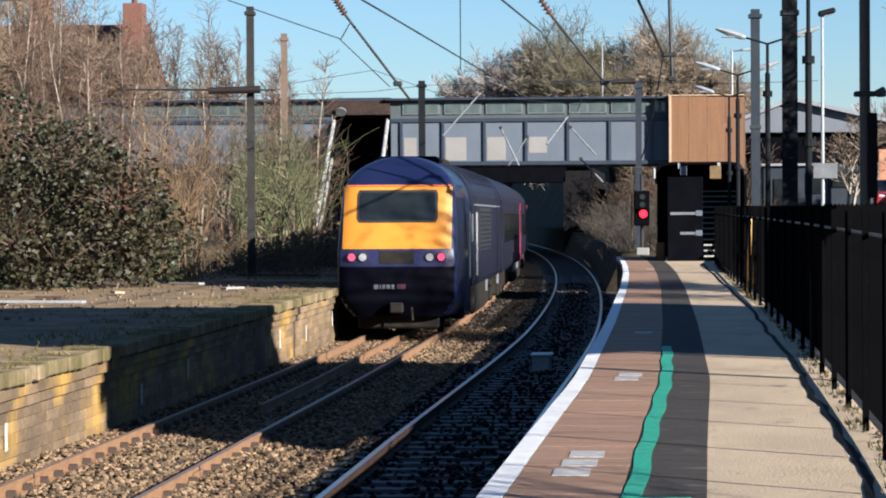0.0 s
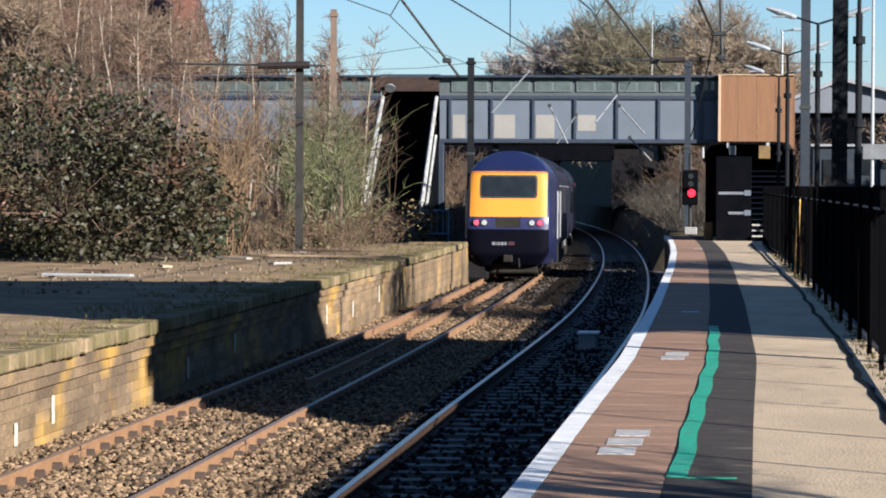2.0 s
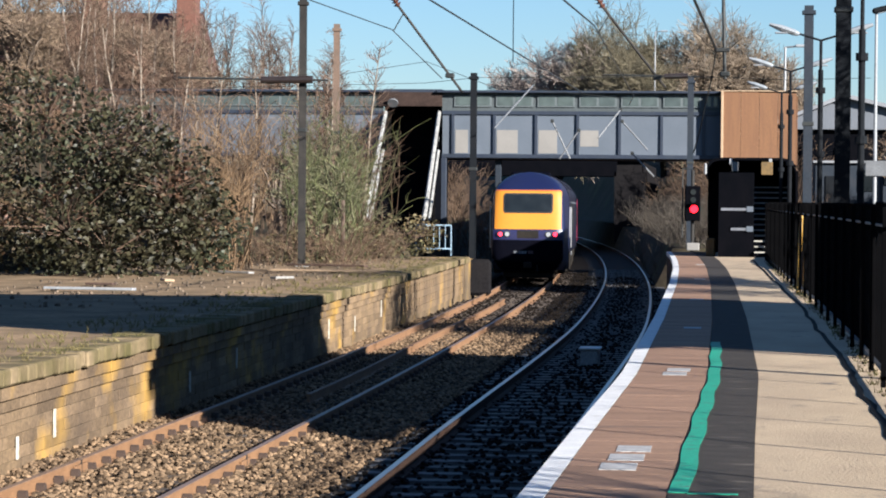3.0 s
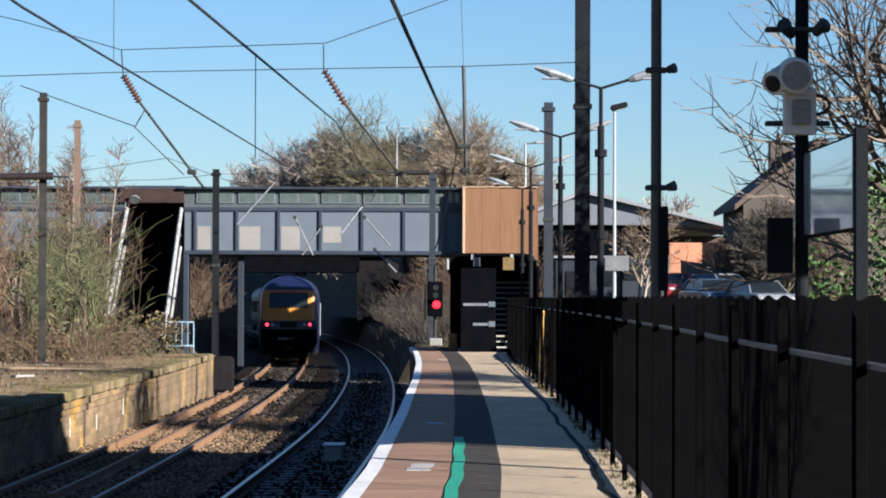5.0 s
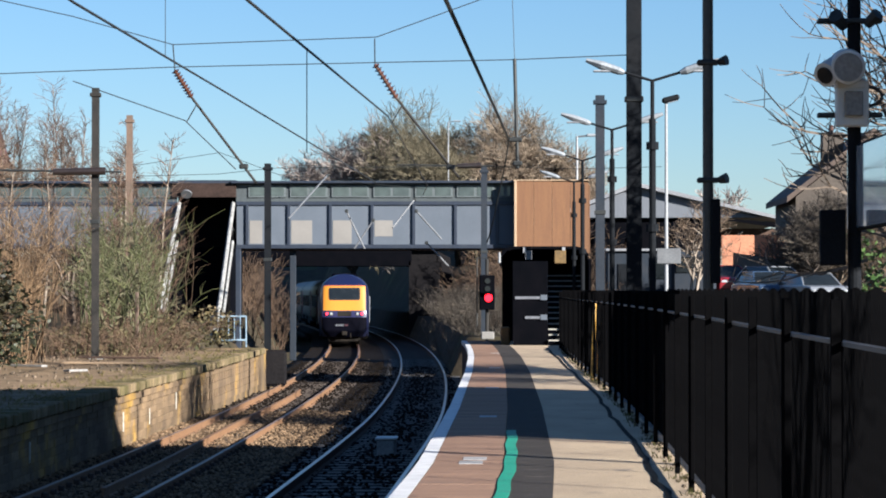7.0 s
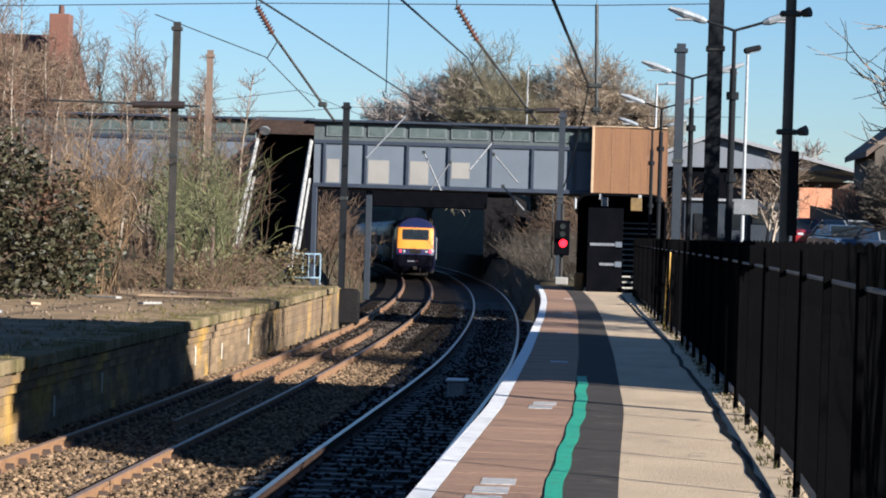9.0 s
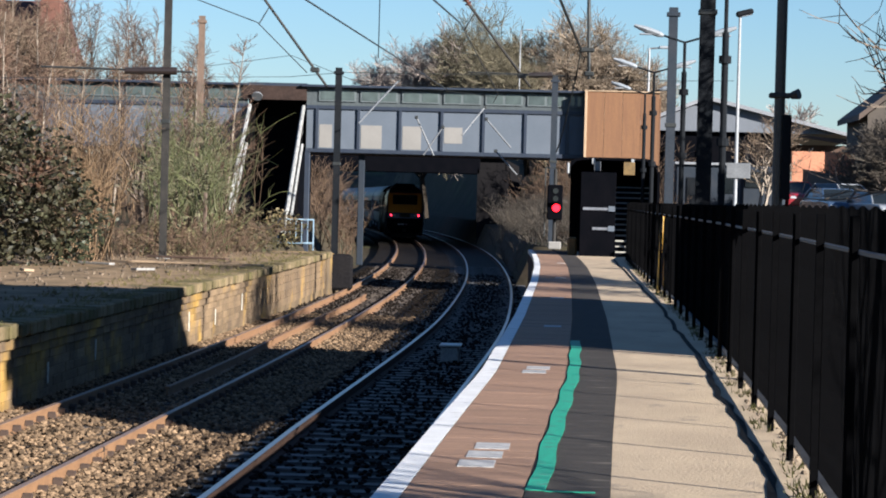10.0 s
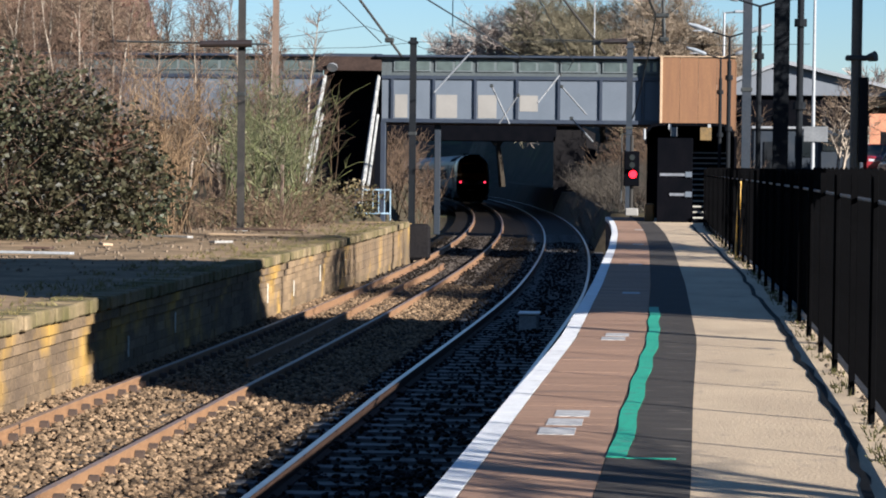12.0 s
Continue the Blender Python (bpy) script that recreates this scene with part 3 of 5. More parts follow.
    part("snow_plough", bx(-0.85, 0.85, 0.5, 0.8, 0.16, 0.44, 0.04), "underframe", car)
    # cab doors with pale handrails, grilles, roof gear
    for s in (-1, 1):
        for y in (2.55, 5.6):
            part("handrail", bx(s * 1.385 - 0.02, s * 1.385 + 0.02, y - 0.1, y + 0.1, 1.15, 2.6, 0.01), "silver", car, "pale upright handrail strip")
        d = part("cab_door", bx(s * 1.372 - 0.006, s * 1.372 + 0.006, 3.6, 4.3, 0.95, 2.75, 0.004), "sideblue", car)
        part("door_window", bx(s * 1.38 - 0.004, s * 1.38 + 0.004, 3.7, 4.2, 1.95, 2.55), "headlens", d)
        g = part("grille", bx(s * 1.375 - 0.008, s * 1.375 + 0.008, 7.0, 12.5, 1.7, 2.7, 0.004), "rubber", car, "black louvred engine grille")
        for k in range(9):
            part("slat", bx(s * 1.388 - 0.006, s * 1.388 + 0.006, 7.05, 12.45, 1.74 + k * 0.105, 1.78 + k * 0.105), "sideblue", g)
        part("cantrail_strip", bx(s * 1.378 - 0.006, s * 1.378 + 0.006, 4.6, 17.4, 2.74, 2.78), "greymark", car, "worn pale cantrail strip")
        part("fuel_tank", bx(s * 0.75 - 0.55, s * 0.75 + 0.55, 6.2, 11.2, 0.25, 0.95, 0.06), "underframe", car)
    for k in range(12):
        yk = 5.2 + k
        bm = bmesh.new()
        for a in range(12):
            u0, u1 = math.pi * (a + 2) / 16, math.pi * (a + 3) / 16
            q0, q1 = ((1.36 * math.cos(u), yk, 2.75 + 1.05 * math.sin(u) ** 0.8) for u in (u0, u1))
            rod(bm, q0, q1, 0.03, n=4)
        part("roof_rib", bm, "sideblue", car)
    part("exhaust_cowl", bx(-0.55, 0.55, 7.6, 9.4, 3.7, 3.86, 0.05), "underframe", car)
    part("roof_horn", bx(-0.7, 0.7, 2.9, 4.2, 3.5, 3.82, 0.08), "navydark", car)
    add_bogie(car, 3.9)
    add_bogie(car, 14.2)
    return car


def build_coach():
    car = thing("coach", "long blue passenger coach with pink doors", "train", "coaches of the train")
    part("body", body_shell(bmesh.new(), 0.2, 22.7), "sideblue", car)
    for s in (-1, 1):
        for y in (1.3, 21.6):
            d = part("door", bx(s * 1.376 - 0.012, s * 1.376 + 0.012, y - 0.45, y + 0.45, 0.95, 2.95, 0.006), "pink" if y > 10 else "sideblue", car, "pink coach door" if y > 10 else "dark blue coach door")
            part("door_window", bx(s * 1.392 - 0.004, s * 1.392 + 0.004, y - 0.25, y + 0.25, 1.9, 2.7), "trainglass", d)
        for k in range(8):
            part("window", bx(s * 1.374 - 0.008, s * 1.374 + 0.008, 3.2 + k * 2.15, 4.9 + k * 2.15, 1.75, 2.6, 0.004), "trainglass", car)
    part("gangway", bx(-0.6, 0.6, 0.0, 0.25, 0.9, 3.1, 0.05), "rubber", car)
    part("underframe_box", bx(-1.1, 1.1, 6.5, 16, 0.3, 0.9, 0.05), "underframe", car)
    add_bogie(car, 3.4)
    add_bogie(car, 19.4)
    return car


M["orangeline"] = mat("orange_line", (0.592, 0.148, 0.037), 0.4, (0.518, 0.133, 0.037), 3, 20, 0.0)
# navy paint taken near black to include shade on the lower front
M["navydark"] = mat("dark_navy_and_shade", (0.00118, 0.00148, 0.00444), 0.7, (0.00222, 0.00222, 0.00518), 2, 20, 0.03, spec=0.03)
M["lampband"] = mat("lamp_band", (0.0148, 0.0148, 0.0666), 0.35, (0.0222, 0.0222, 0.0592), 2, 20, 0.02)
M["greymark"] = mat("pale_marking", (0.148, 0.155, 0.178), 0.5, (0.111, 0.118, 0.133), 8, 30, 0.0)
M["pinkmark"] = mat("pink_marking", (0.035, 0.005, 0.012), 0.5, (0.028, 0.004, 0.01), 8, 30, 0.0)


def on_track(y0, length):
    """Pose of a car whose near end is at distance y0 along the far track."""
    a, b = track(TRACK_L, y0 + 0.16 * length), track(TRACK_L, y0 + 0.84 * length)
    d = (b - a).normalized()
    rz = math.degrees(math.atan2(-d.x, d.y))
    rx = math.degrees(math.asin(d.z))
    p = a - d * 0.16 * length
    return pose(p.x, p.y, p.z, rx, 0, rz)


TRAIN_Y = [(0.0, 56.0), (1.0, 67.3), (2.0, 79.4), (2.5, 85.6), (4.0, 105.2), (5.5, 125.0), (7.0, 144.8), (8.5, 164.0), (9.5, 177.0), (10.5, 190.0), (12.0, 208.0)]


# ---- footbridge ----
def build_footbridge():
    Y0, Y1 = 110.0, 112.6
    fb = thing("footbridge", "covered footbridge with white panels over dark blue beams", "footbridge", kind="structure")
    for name, x0, x1 in (("main_span", -11.3, 0.05), ("far_span", -26.0, -13.7)):
        part("roof", bx(x0 - 0.2, x1 + 0.1, Y0 - 0.3, Y1 + 0.25, 6.0, 6.1, 0.02), "bluebeam", fb)
        part("window_board", bx(x0, x1, Y0 + 0.06, Y0 + 0.1, 5.27, 6.02), "panelgrey", fb)
        part("top_beam", bx(x0, x1, Y0 - 0.05, Y0 + 0.12, 5.12, 5.27, 0.01), "bluebeam", fb)
        part("bottom_beam", bx(x0, x1, Y0 - 0.08, Y0 + 0.2, 3.36, 3.52, 0.01), "bluebeam", fb)
        part("floor", bx(x0, x1, Y0 + 0.05, Y1, 3.3, 3.42), "darkbrick", fb)
        part("far_wall", bx(x0, x1, Y1 - 0.08, Y1, 3.42, 5.3), "panelgrey", fb)
        part("ledge", bx(x0, x1, Y0 - 0.02, Y0 + 0.06, 5.27, 5.36), "panelgrey", fb)
        k = 0
        x = x0 + 0.45
        pitch = 1.695
        part("panel", bx(x0 + 0.02, x - 0.03, Y0 + 0.03, Y0 + 0.07, 3.52, 5.12), "panel", fb)
        while x < x1 - 0.1:
            part("stiffener", bx(x - 0.06, x + 0.06, Y0 - 0.06, Y0 + 0.06, 3.52, 5.12, 0.008), "bluebeam", fb)
            xe = min(x + pitch, x1)
            if xe - x > 0.2:
                part("panel", bx(x + 0.03, xe - 0.03, Y0 + 0.03, Y0 + 0.07, 3.52, 5.12), "panel", fb)
                if name == "main_span" and k < 4:
                    part("patch", bx(x + 0.1, x + (0.62, 0.95, 0.86, 0.84)[k], Y0 + 0.018, Y0 + 0.026, 3.56 if k < 3 else 3.85, 4.5), "patch", fb, "pale patch on the lower panel")
                k += 1
                wx = x + 0.02
                wn_ = part("window", bx(x + 0.05, xe - 0.12, Y0 + 0.0, Y0 + 0.04, 5.44, 5.92), "framegrey", fb)
                half = (xe - x - 0.2) / 2
                for q in range(2):
                    part("pane", bx(wx + 0.1 + q * (half + 0.0), wx + q * half + half - 0.02, Y0 - 0.012, Y0 + 0.0, 5.5, 5.86), "glass", wn_)
            x += pitch
    return fb


# near-black brick: deep shade at bridge and stairs is put in the colour
M["shadeblack"] = mat("shade_black_brick", (0.011, 0.0105, 0.0115), 0.9, (0.014, 0.013, 0.0135), 2, 14, 0.2, spec=0)
M["panelgrey"] = mat("grey_green_board", (0.055, 0.066, 0.07), 0.6, (0.045, 0.055, 0.058), 1, 12, 0.05)
M["framegrey"] = mat("window_frame_paint", (0.1, 0.118, 0.122), 0.6, (0.08, 0.097, 0.1), 1, 12, 0.05)


# ---- road bridge behind ----
def build_road_bridge():
    rb = thing("road_bridge", "dark brick and girder road bridge over the line", "bridge", kind="structure")
    y0, y1 = 174.0, 213.0
    c = bend(176)
    part("girder", bx(-22, -6.6, y0, y0 + 0.6, 3.2, 4.35, 0.03), "dark", rb)
    part("deck", bx(-24, -5, y0 + 0.6, y1, 3.5, 4.2), "shadeblack", rb)
    part("parapet", bx(-60, 25, y0 - 0.1, y0 + 0.4, 4.35, 5.6, 0.03), "darkbrick", rb)
    # the opening's shade is put into the abutments' colour
    part("abutment", bx(-6.75, -4.8, y0, y1, -2, 3.5), "shadeblack", rb)
    part("abutment", bx(-24, -20.2, y0, y1, -2, 3.5), "shadeblack", rb)
    return rb


# ---- overhead line ----
def mast(x, y, z0, z1, w, label, material="maststeel", group="overhead line masts"):
    t = thing("mast", label, "mast", group)
    bm = bmesh.new()
    h = w / 2
    outline = [(-h, -h), (h, -h), (h, -h + 0.02), (0.012, -h + 0.02), (0.012, h - 0.02), (h, h - 0.02), (h, h), (-h, h), (-h, h - 0.02), (-0.012, h - 0.02), (-0.012, -h + 0.02), (-h, -h + 0.02)]
    lo, hi = ([bm.verts.new((x + u, y + v, z)) for u, v in outline] for z in (z0, z1))
    for i in range(12):
        bm.faces.new((lo[i], lo[(i + 1) % 12], hi[(i + 1) % 12], hi[i]))
    bm.faces.new(hi)
    part("column", bm, material, t)
    part("base_plate", bx(x - w, x + w, y - w, y + w, z0 - 0.1, z0 + 0.06, 0.02), "concrete", t)
    part("cap_bracket", bx(x - w * 0.75, x + w * 0.75, y - w * 0.7, y + w * 0.7, z1 - 0.22, z1 - 0.12, 0.01), material, t)
    part("clamp", bx(x - w * 0.62, x + w * 0.62, y - w * 0.6, y + w * 0.6, z0 + (z1 - z0) * 0.5, z0 + (z1 - z0) * 0.5 + 0.1, 0.01), "wire", t)
    return t


def wire(name, pts, r, label, sag=0.0, n=10):
    bm = bmesh.new()
    full = []
    for a, b in zip(pts, pts[1:]):
        a, b = Vector(a), Vector(b)
        for i in range(n):
            k = i / n
            full.append(a.lerp(b, k) - Vector((0, 0, sag * 4 * k * (1 - k))))
    full.append(Vector(pts[-1]))
    rings = []
    for i, p in enumerate(full):
        d = (full[min(i + 1, len(full) - 1)] - full[max(i - 1, 0)]).normalized()
        u = d.cross(Vector((0.3, 0.2, 0.93))).normalized() if abs(d.z) < 0.9 else d.cross(Vector((1, 0, 0))).normalized()
        w = d.cross(u)
        rings.append([bm.verts.new(p + (u * math.cos(a) + w * math.sin(a)) * r) for a in (0, 1.2566, 2.5133, 3.77, 5.0265)])
    for a, b in zip(rings, rings[1:]):
        for i in range(5):
            bm.faces.new((a[i], a[(i + 1) % 5], b[(i + 1) % 5], b[i]))
    return tagged(part(name, bm, "wire"), label, "wire", "overhead wires")


def insulator(p, q, parent):
    p, q = Vector(p), Vector(q)
    bm = bmesh.new()
    rod(bm, p, q, 0.035, n=8)
    for i in range(9):
        a = p.lerp(q, (i + 0.5) / 9)
        d = (q - p).normalized() * 0.018
        rod(bm, a - d, a + d, 0.085, 0.05, n=10)
    return part("insulator", bm, "insul", parent, "brown ribbed insulator")


def build_overhead():
    mast(2.34, 53, 0.2, 10.5, 0.29, "tall dark steel mast behind the palisade fence", "darkmast")
    mast(2.12, 67, 0.6, 6.48, 0.22, "grey steel mast beyond the fence", "bluegrey")
    mast(-10.38, 67, -0.05, 6.69, 0.17, "weathered steel mast on the overgrown bank")
    mast(-11.38, 80, 0.3, 6.85, 0.17, "rusty steel mast among bare shrubs", "rustmast")
    mast(-8.19, 90, -0.6, 5.88, 0.21, "slim dark mast beyond the old platform end", "darkmast")
    mast(-1.08, 97.5, -0.1, 6.1, 0.22, "blue-grey steel mast behind the signal", "bluegrey")
    mast(-16.5, 53, 0.4, 9.0, 0.29, "steel mast behind the evergreen bush")
    # headspan over both tracks
    wire("span_wire", [(-16.5, 53, 5.7), (-6.67, 53, 6.05), (-2.69, 53, 6.13), (0.01, 53, 6.18), (2.3, 53, 6.27)], 0.01, "cross-span wire between two masts")
    wire("span_wire", [(-16.5, 53, 8.8), (-8.66, 53, 7.05), (-6.69, 53, 6.49), (-2.69, 53, 6.63), (-0.04, 53, 7.58), (2.3, 53, 9.3)], 0.01, "sagging upper span wire")
    wire("catenary_wire", [(-2.45, 8, 4.9), (-2.45, 22, 4.27), (-2.47, 53, 5.08)], 0.017, "catenary wire above the platform track")
    wire("catenary_wire", [(-2.47, 53, 5.08), (-2.3, 72, 4.45), (-3.1, 92, 4.9)], 0.012, "catenary wire running to the bridge")
    wire("catenary_wire", [(-5.5, 8, 5.4), (-5.5, 33.7, 5.27), (-5.6, 53, 5.52), (-4.68, 92, 5.32)], 0.02, "catenary wire above the far track")
    wire("feeder_wire", [(-1.15, 8, 4.75), (-0.72, 24, 4.51), (-0.1, 53, 4.62)], 0.024, "thick black feeder cable")
    wire("feeder_wire", [(-0.1, 53, 4.62), (-0.3, 53.5, 3.6), (-0.54, 54, 2.63)], 0.014, "drooping black cable tail", 0.08)
    wire("dropper", [(-5.55, 43, 5.39), (-5.55, 43, 7.9)], 0.006, "thin vertical dropper wire")
    wire("dropper", [(-2.45, 32, 4.53), (-2.45, 32, 3.3)], 0.006, "thin vertical dropper wire")
    wire("contact_wire", [(-8.66, 53, 5.78), (-6.45, 53, 5.0), (-5.45, 53, 4.04)], 0.011, "slack thin pull-off wire")
    wire("span_wire", [(-23.9, 95, 5.4), (-10.4, 95, 5.75), (-8.19, 92, 5.82), (-1.05, 94, 5.97), (2.2, 92, 5.78), (5, 92, 5.85)], 0.01, "cross-span wire near the footbridge")
    wire("span_wire", [(-13, 92, 5.9), (-10, 92, 6.35), (-8, 92, 5.6), (-3, 92, 5.1)], 0.01, "thin sagging stay wire")
    # hanger and pull-off arms
    h = thing("hanger", "vertical steel hanger on the span wire", "hanger")
    part("tube", rd((0.01, 53, 6.2), (0.07, 53, 4.05), 0.035), "wire", h)
    part("clamp", bx(-0.14, 0.16, 52.95, 53.05, 4.57, 4.66, 0.02), "wire", h)
    part("clamp", bx(-0.03, 0.16, 52.95, 53.05, 4.1, 4.2, 0.02), "wire", h)
    part("drop_rod", rd((-0.04, 53, 7.6), (0.01, 53, 6.2), 0.006), "wire", h)
    for pts in (((-6.69, 6.49), (-6.67, 6.0), (-6.36, 5.48), (-5.34, 4.12), (-5.1, 3.79)), ((-2.73, 6.6), (-2.73, 6.11), (-2.31, 5.45), (-1.25, 4.1), (-1.09, 3.9))):
        a = thing("pull_off_arm", "sloping registration tube with a brown insulator", "registration arm", "pull-off arms")
        q = [(x, 53.0 + 0.15 * i, z) for i, (x, z) in enumerate(pts)]
        part("drop_rod", rd(q[0], q[1], 0.012), "wire", a)
        insulator(q[1], q[2], a)
        part("tube", rd(q[2], q[4], 0.026), "maststeel", a)
        part("knuckle", bx(q[3][0] - 0.09, q[3][0] + 0.09, q[3][1] - 0.05, q[3][1] + 0.05, q[3][2] - 0.05, q[3][2] + 0.05, 0.02), "wire", a)
        part("link", rd((q[2][0] + 0.1, 53.3, q[2][2] - 0.15), (q[2][0] - 0.09, 53.3, q[2][2] - 0.48), 0.012), "wire", a)
    for x0, x1, y, z in ((-12.0, -9.9, 66.8, 4.6), (-2.57, -0.94, 94, 5.97)):
        a = thing("tension_insulator", "dark horizontal tension insulator", "insulator", "tension insulators")
        bm = bmesh.new()
        rod(bm, (x0 + 0.6, y, z), (x1 - 0.2, y, z + 0.02), 0.085, 0.1, n=10)
        part("insulator", bm, "insul2", a)
        part("tie_rod", rd((x0 - 1.5, y, z + 0.05), (x1 + 0.2, y, z), 0.025), "wire", a)
    # registration arms seen against the footbridge
    for p, q in (((-6.9, 100, 5.9), (-8.0, 96, 4.2)), ((-3.6, 98, 4.95), (-4.35, 97, 3.9)), ((-5.2, 100, 4.25), (-5.9, 100, 3.2)), ((-3.2, 99, 3.4), (-2.4, 99, 2.55)), ((-6.0, 97, 4.5), (-5.35, 97, 3.15)), ((-3.5, 97, 4.5), (-2.6, 97, 3.5))):
        a = thing("registration_arm", "thin grey registration arm near the footbridge", "registration arm", "registration arms")
        part("tube", rd(p, q, 0.03), "silverarm", a)
        part("clip", bx(p[0] - 0.06, p[0] + 0.06, p[1] - 0.05, p[1] + 0.05, p[2] - 0.06, p[2] + 0.06, 0.02), "wire", a)


# olive paint lightened to stand in for sun on the speaker pole
M["olivepole"] = mat("sunlit_olive_paint", (0.06, 0.057, 0.045), 0.6, (0.045, 0.043, 0.036), 2, 30, 0.05)
M["darkmast"] = mat("dark_mast", (0.009, 0.011, 0.014), 0.8, (0.013, 0.014, 0.016), 2, 30, 0.05, spec=0.06)
M["bluegrey"] = mat("blue_grey_mast", (0.02, 0.027, 0.038), 0.75, (0.028, 0.033, 0.042), 2, 30, 0.05, spec=0.15)
M["rustmast"] = mat("rusty_mast", (0.148, 0.0962, 0.0666), 0.8, (0.0962, 0.0703, 0.0518), 2, 30, 0.1)
M["insul2"] = mat("dark_insulator", (0.0259, 0.0185, 0.0163), 0.4, None, 3, 20, 0.0)
M["silverarm"] = mat("galvanised_arm", (0.148, 0.155, 0.163), 0.5, (0.111, 0.115, 0.122), 3, 20, 0.0)


# ---- platform lamps, poles and signs ----
def lamp_head(parent, p, q):
    p, q = Vector(p), Vector(q)
    bm = bmesh.new()
    d = q - p
    side = Vector((0, 0.11, 0))
    up = Vector((-d.z, 0, d.x)).normalized() * (0.07 if d.x > 0 else -0.07)
    prof = [(0.0, 0.5), (0.15, 0.9), (0.6, 1.0), (1.0, 0.45)]
    rings = []
    for k, s in prof:
        c = p + d * k
        rings.append([bm.verts.new(c + side * s * math.cos(a) + up * s * math.sin(a)) for a in [i * math.pi / 4 for i in range(8)]])
    for a, b in zip(rings, rings[1:]):
        for i in range(8):
            bm.faces.new((a[i], a[(i + 1) % 8], b[(i + 1) % 8], b[i]))
    bm.faces.new(rings[0])
    bm.faces.new(rings[-1])
    bmesh.ops.recalc_face_normals(bm, faces=bm.faces)
    h = part("lamp_head", bm, "lamphead", parent, "grey lamp head")
    c = p.lerp(q, 0.55)
    part("lens", bx(c.x - 0.16, c.x + 0.16, c.y - 0.07, c.y + 0.07, c.z - 0.1, c.z - 0.07, 0.01), "headlens", h)


def platform_lamp(x, y, top, reach=1.05):
    t = thing("platform_lamp", "black twin-armed platform lamp post behind the fence", "lamp post", "platform lamps")
    part("post", rd((x, y, -0.1), (x, y, top - 0.6), 0.055, n=10), "darkmast", t)
    part("upper_post", rd((x, y, top - 0.6), (x, y, top), 0.032, n=8), "darkmast", t)
    for z in (2.6, 3.9):
        part("collar", rd((x, y, z), (x, y, z + 0.12), 0.1, n=10), "darkmast", t)
    for s in (-1, 1):
        part("arm", rd((x, y, top), (x + s * reach * 0.5, y, top + 0.16), 0.022), "darkmast", t)
        lamp_head(t, (x + s * reach * 0.42, y, top + 0.13), (x + s * reach, y, top + 0.33))


def build_lamps():
    for x, y, top in ((2.19, 43, 4.99), (2.02, 56, 4.98), (1.75, 69.5, 4.99), (1.83, 83, 4.98)):
        platform_lamp(x, y, top)
    p = thing("loudspeaker_pole", "plain dark pole with clamps and a small cabinet", "pole")
    part("pole", rd((2.14, 30, -0.1), (2.14, 30, 5.05), 0.06, n=12), "olivepole", p)
    part("upper_pole", rd((2.14, 30, 5.05), (2.14, 30, 7.5), 0.045, n=12), "olivepole", p)
    for z in (2.86, 4.16):
        part("clamp", bx(2.02, 2.26, 29.93, 30.07, z, z + 0.06, 0.015), "wire", p)
        part("speaker", rd((2.26, 29.95, z + 0.03), (2.34, 29.9, z + 0.05), 0.04, 0.06), "wire", p)
    part("cabinet", bx(2.17, 2.27, 29.9, 30.1, 1.75, 2.68, 0.01), "darkmast", p, "dark slim cabinet")
    # car park lamps
    w = thing("car_park_lamp", "white car park lamp post with a dark head", "lamp post")
    part("post", rd((4.48, 80, 0.9), (4.48, 80, 7.2), 0.06, 0.04, n=10), "whitepost", w)
    head = part("lamp_head", bx(-0.1, 0.42, -0.13, 0.13, -0.07, 0.1, 0.05), "darkmast", w)
    head.matrix_basis = pose(4.46, 80, 7.25, 0, -14, 0)
    part("lens", bx(0.05, 0.36, -0.09, 0.09, -0.085, -0.072), "headlens", head)
    part("notice", bx(4.2, 4.9, 79.9, 79.94, 2.45, 2.9, 0.01), "silverarm", w, "pale notice board")
    for x, y, z, b in ((2.59, 112, 8.0, 1.2), (-5.22, 215, 15.0, 5.0)):
        s = thing("street_lamp", "slim grey street lamp with a short arm", "lamp post", "street lamps")
        part("post", rd((x, y, b), (x, y, z), 0.07, 0.05, n=8), "greysteel", s)
        part("arm", rd((x, y, z), (x + 0.6, y, z + 0.05), 0.035), "greysteel", s)
        part("lamp_head", bx(x + 0.4, x + 1.0, y - 0.1, y + 0.1, z, z + 0.12, 0.03), "lamphead", s)
    # advertising board and camera pole
    a = thing("advert_board", "glossy framed board on dark posts beside the platform", "board")
    part("frame", bx(-0.06, 0.0, -1.75, 2.3, 2.29, 3.18, 0.015), "darkmast", a)
    part("poster", bx(-0.072, -0.06, -1.7, 2.25, 2.32, 3.15), "board", a, "glossy poster face reflecting the sky")
    part("post", bx(-0.07, 0.05, -1.86, -1.73, -0.4, 3.22, 0.01), "darkmast", a)
    a.matrix_basis = pose(3.6, 26.4, 0, 0, 0, 0.6)
    c = thing("camera_pole", "dark pole with a white security camera and control boxes", "security camera")
    part("pole", rd((3.5, 28, -0.2), (3.5, 28, 7.0), 0.07, n=12), "darkmast", c)
    bm = rd((3.42, 28.0, 3.98), (3.38, 27.5, 3.93), 0.185, 0.175, n=24)
    bmesh.ops.bevel(bm, geom=[e for e in bm.edges if len(e.link_faces[0].verts) > 4 or len(e.link_faces[1].verts) > 4], offset=0.02, segments=2, affect="EDGES", profile=0.5)
    hous = part("camera_housing", bm, "offwhite", c, "white weathered camera drum")
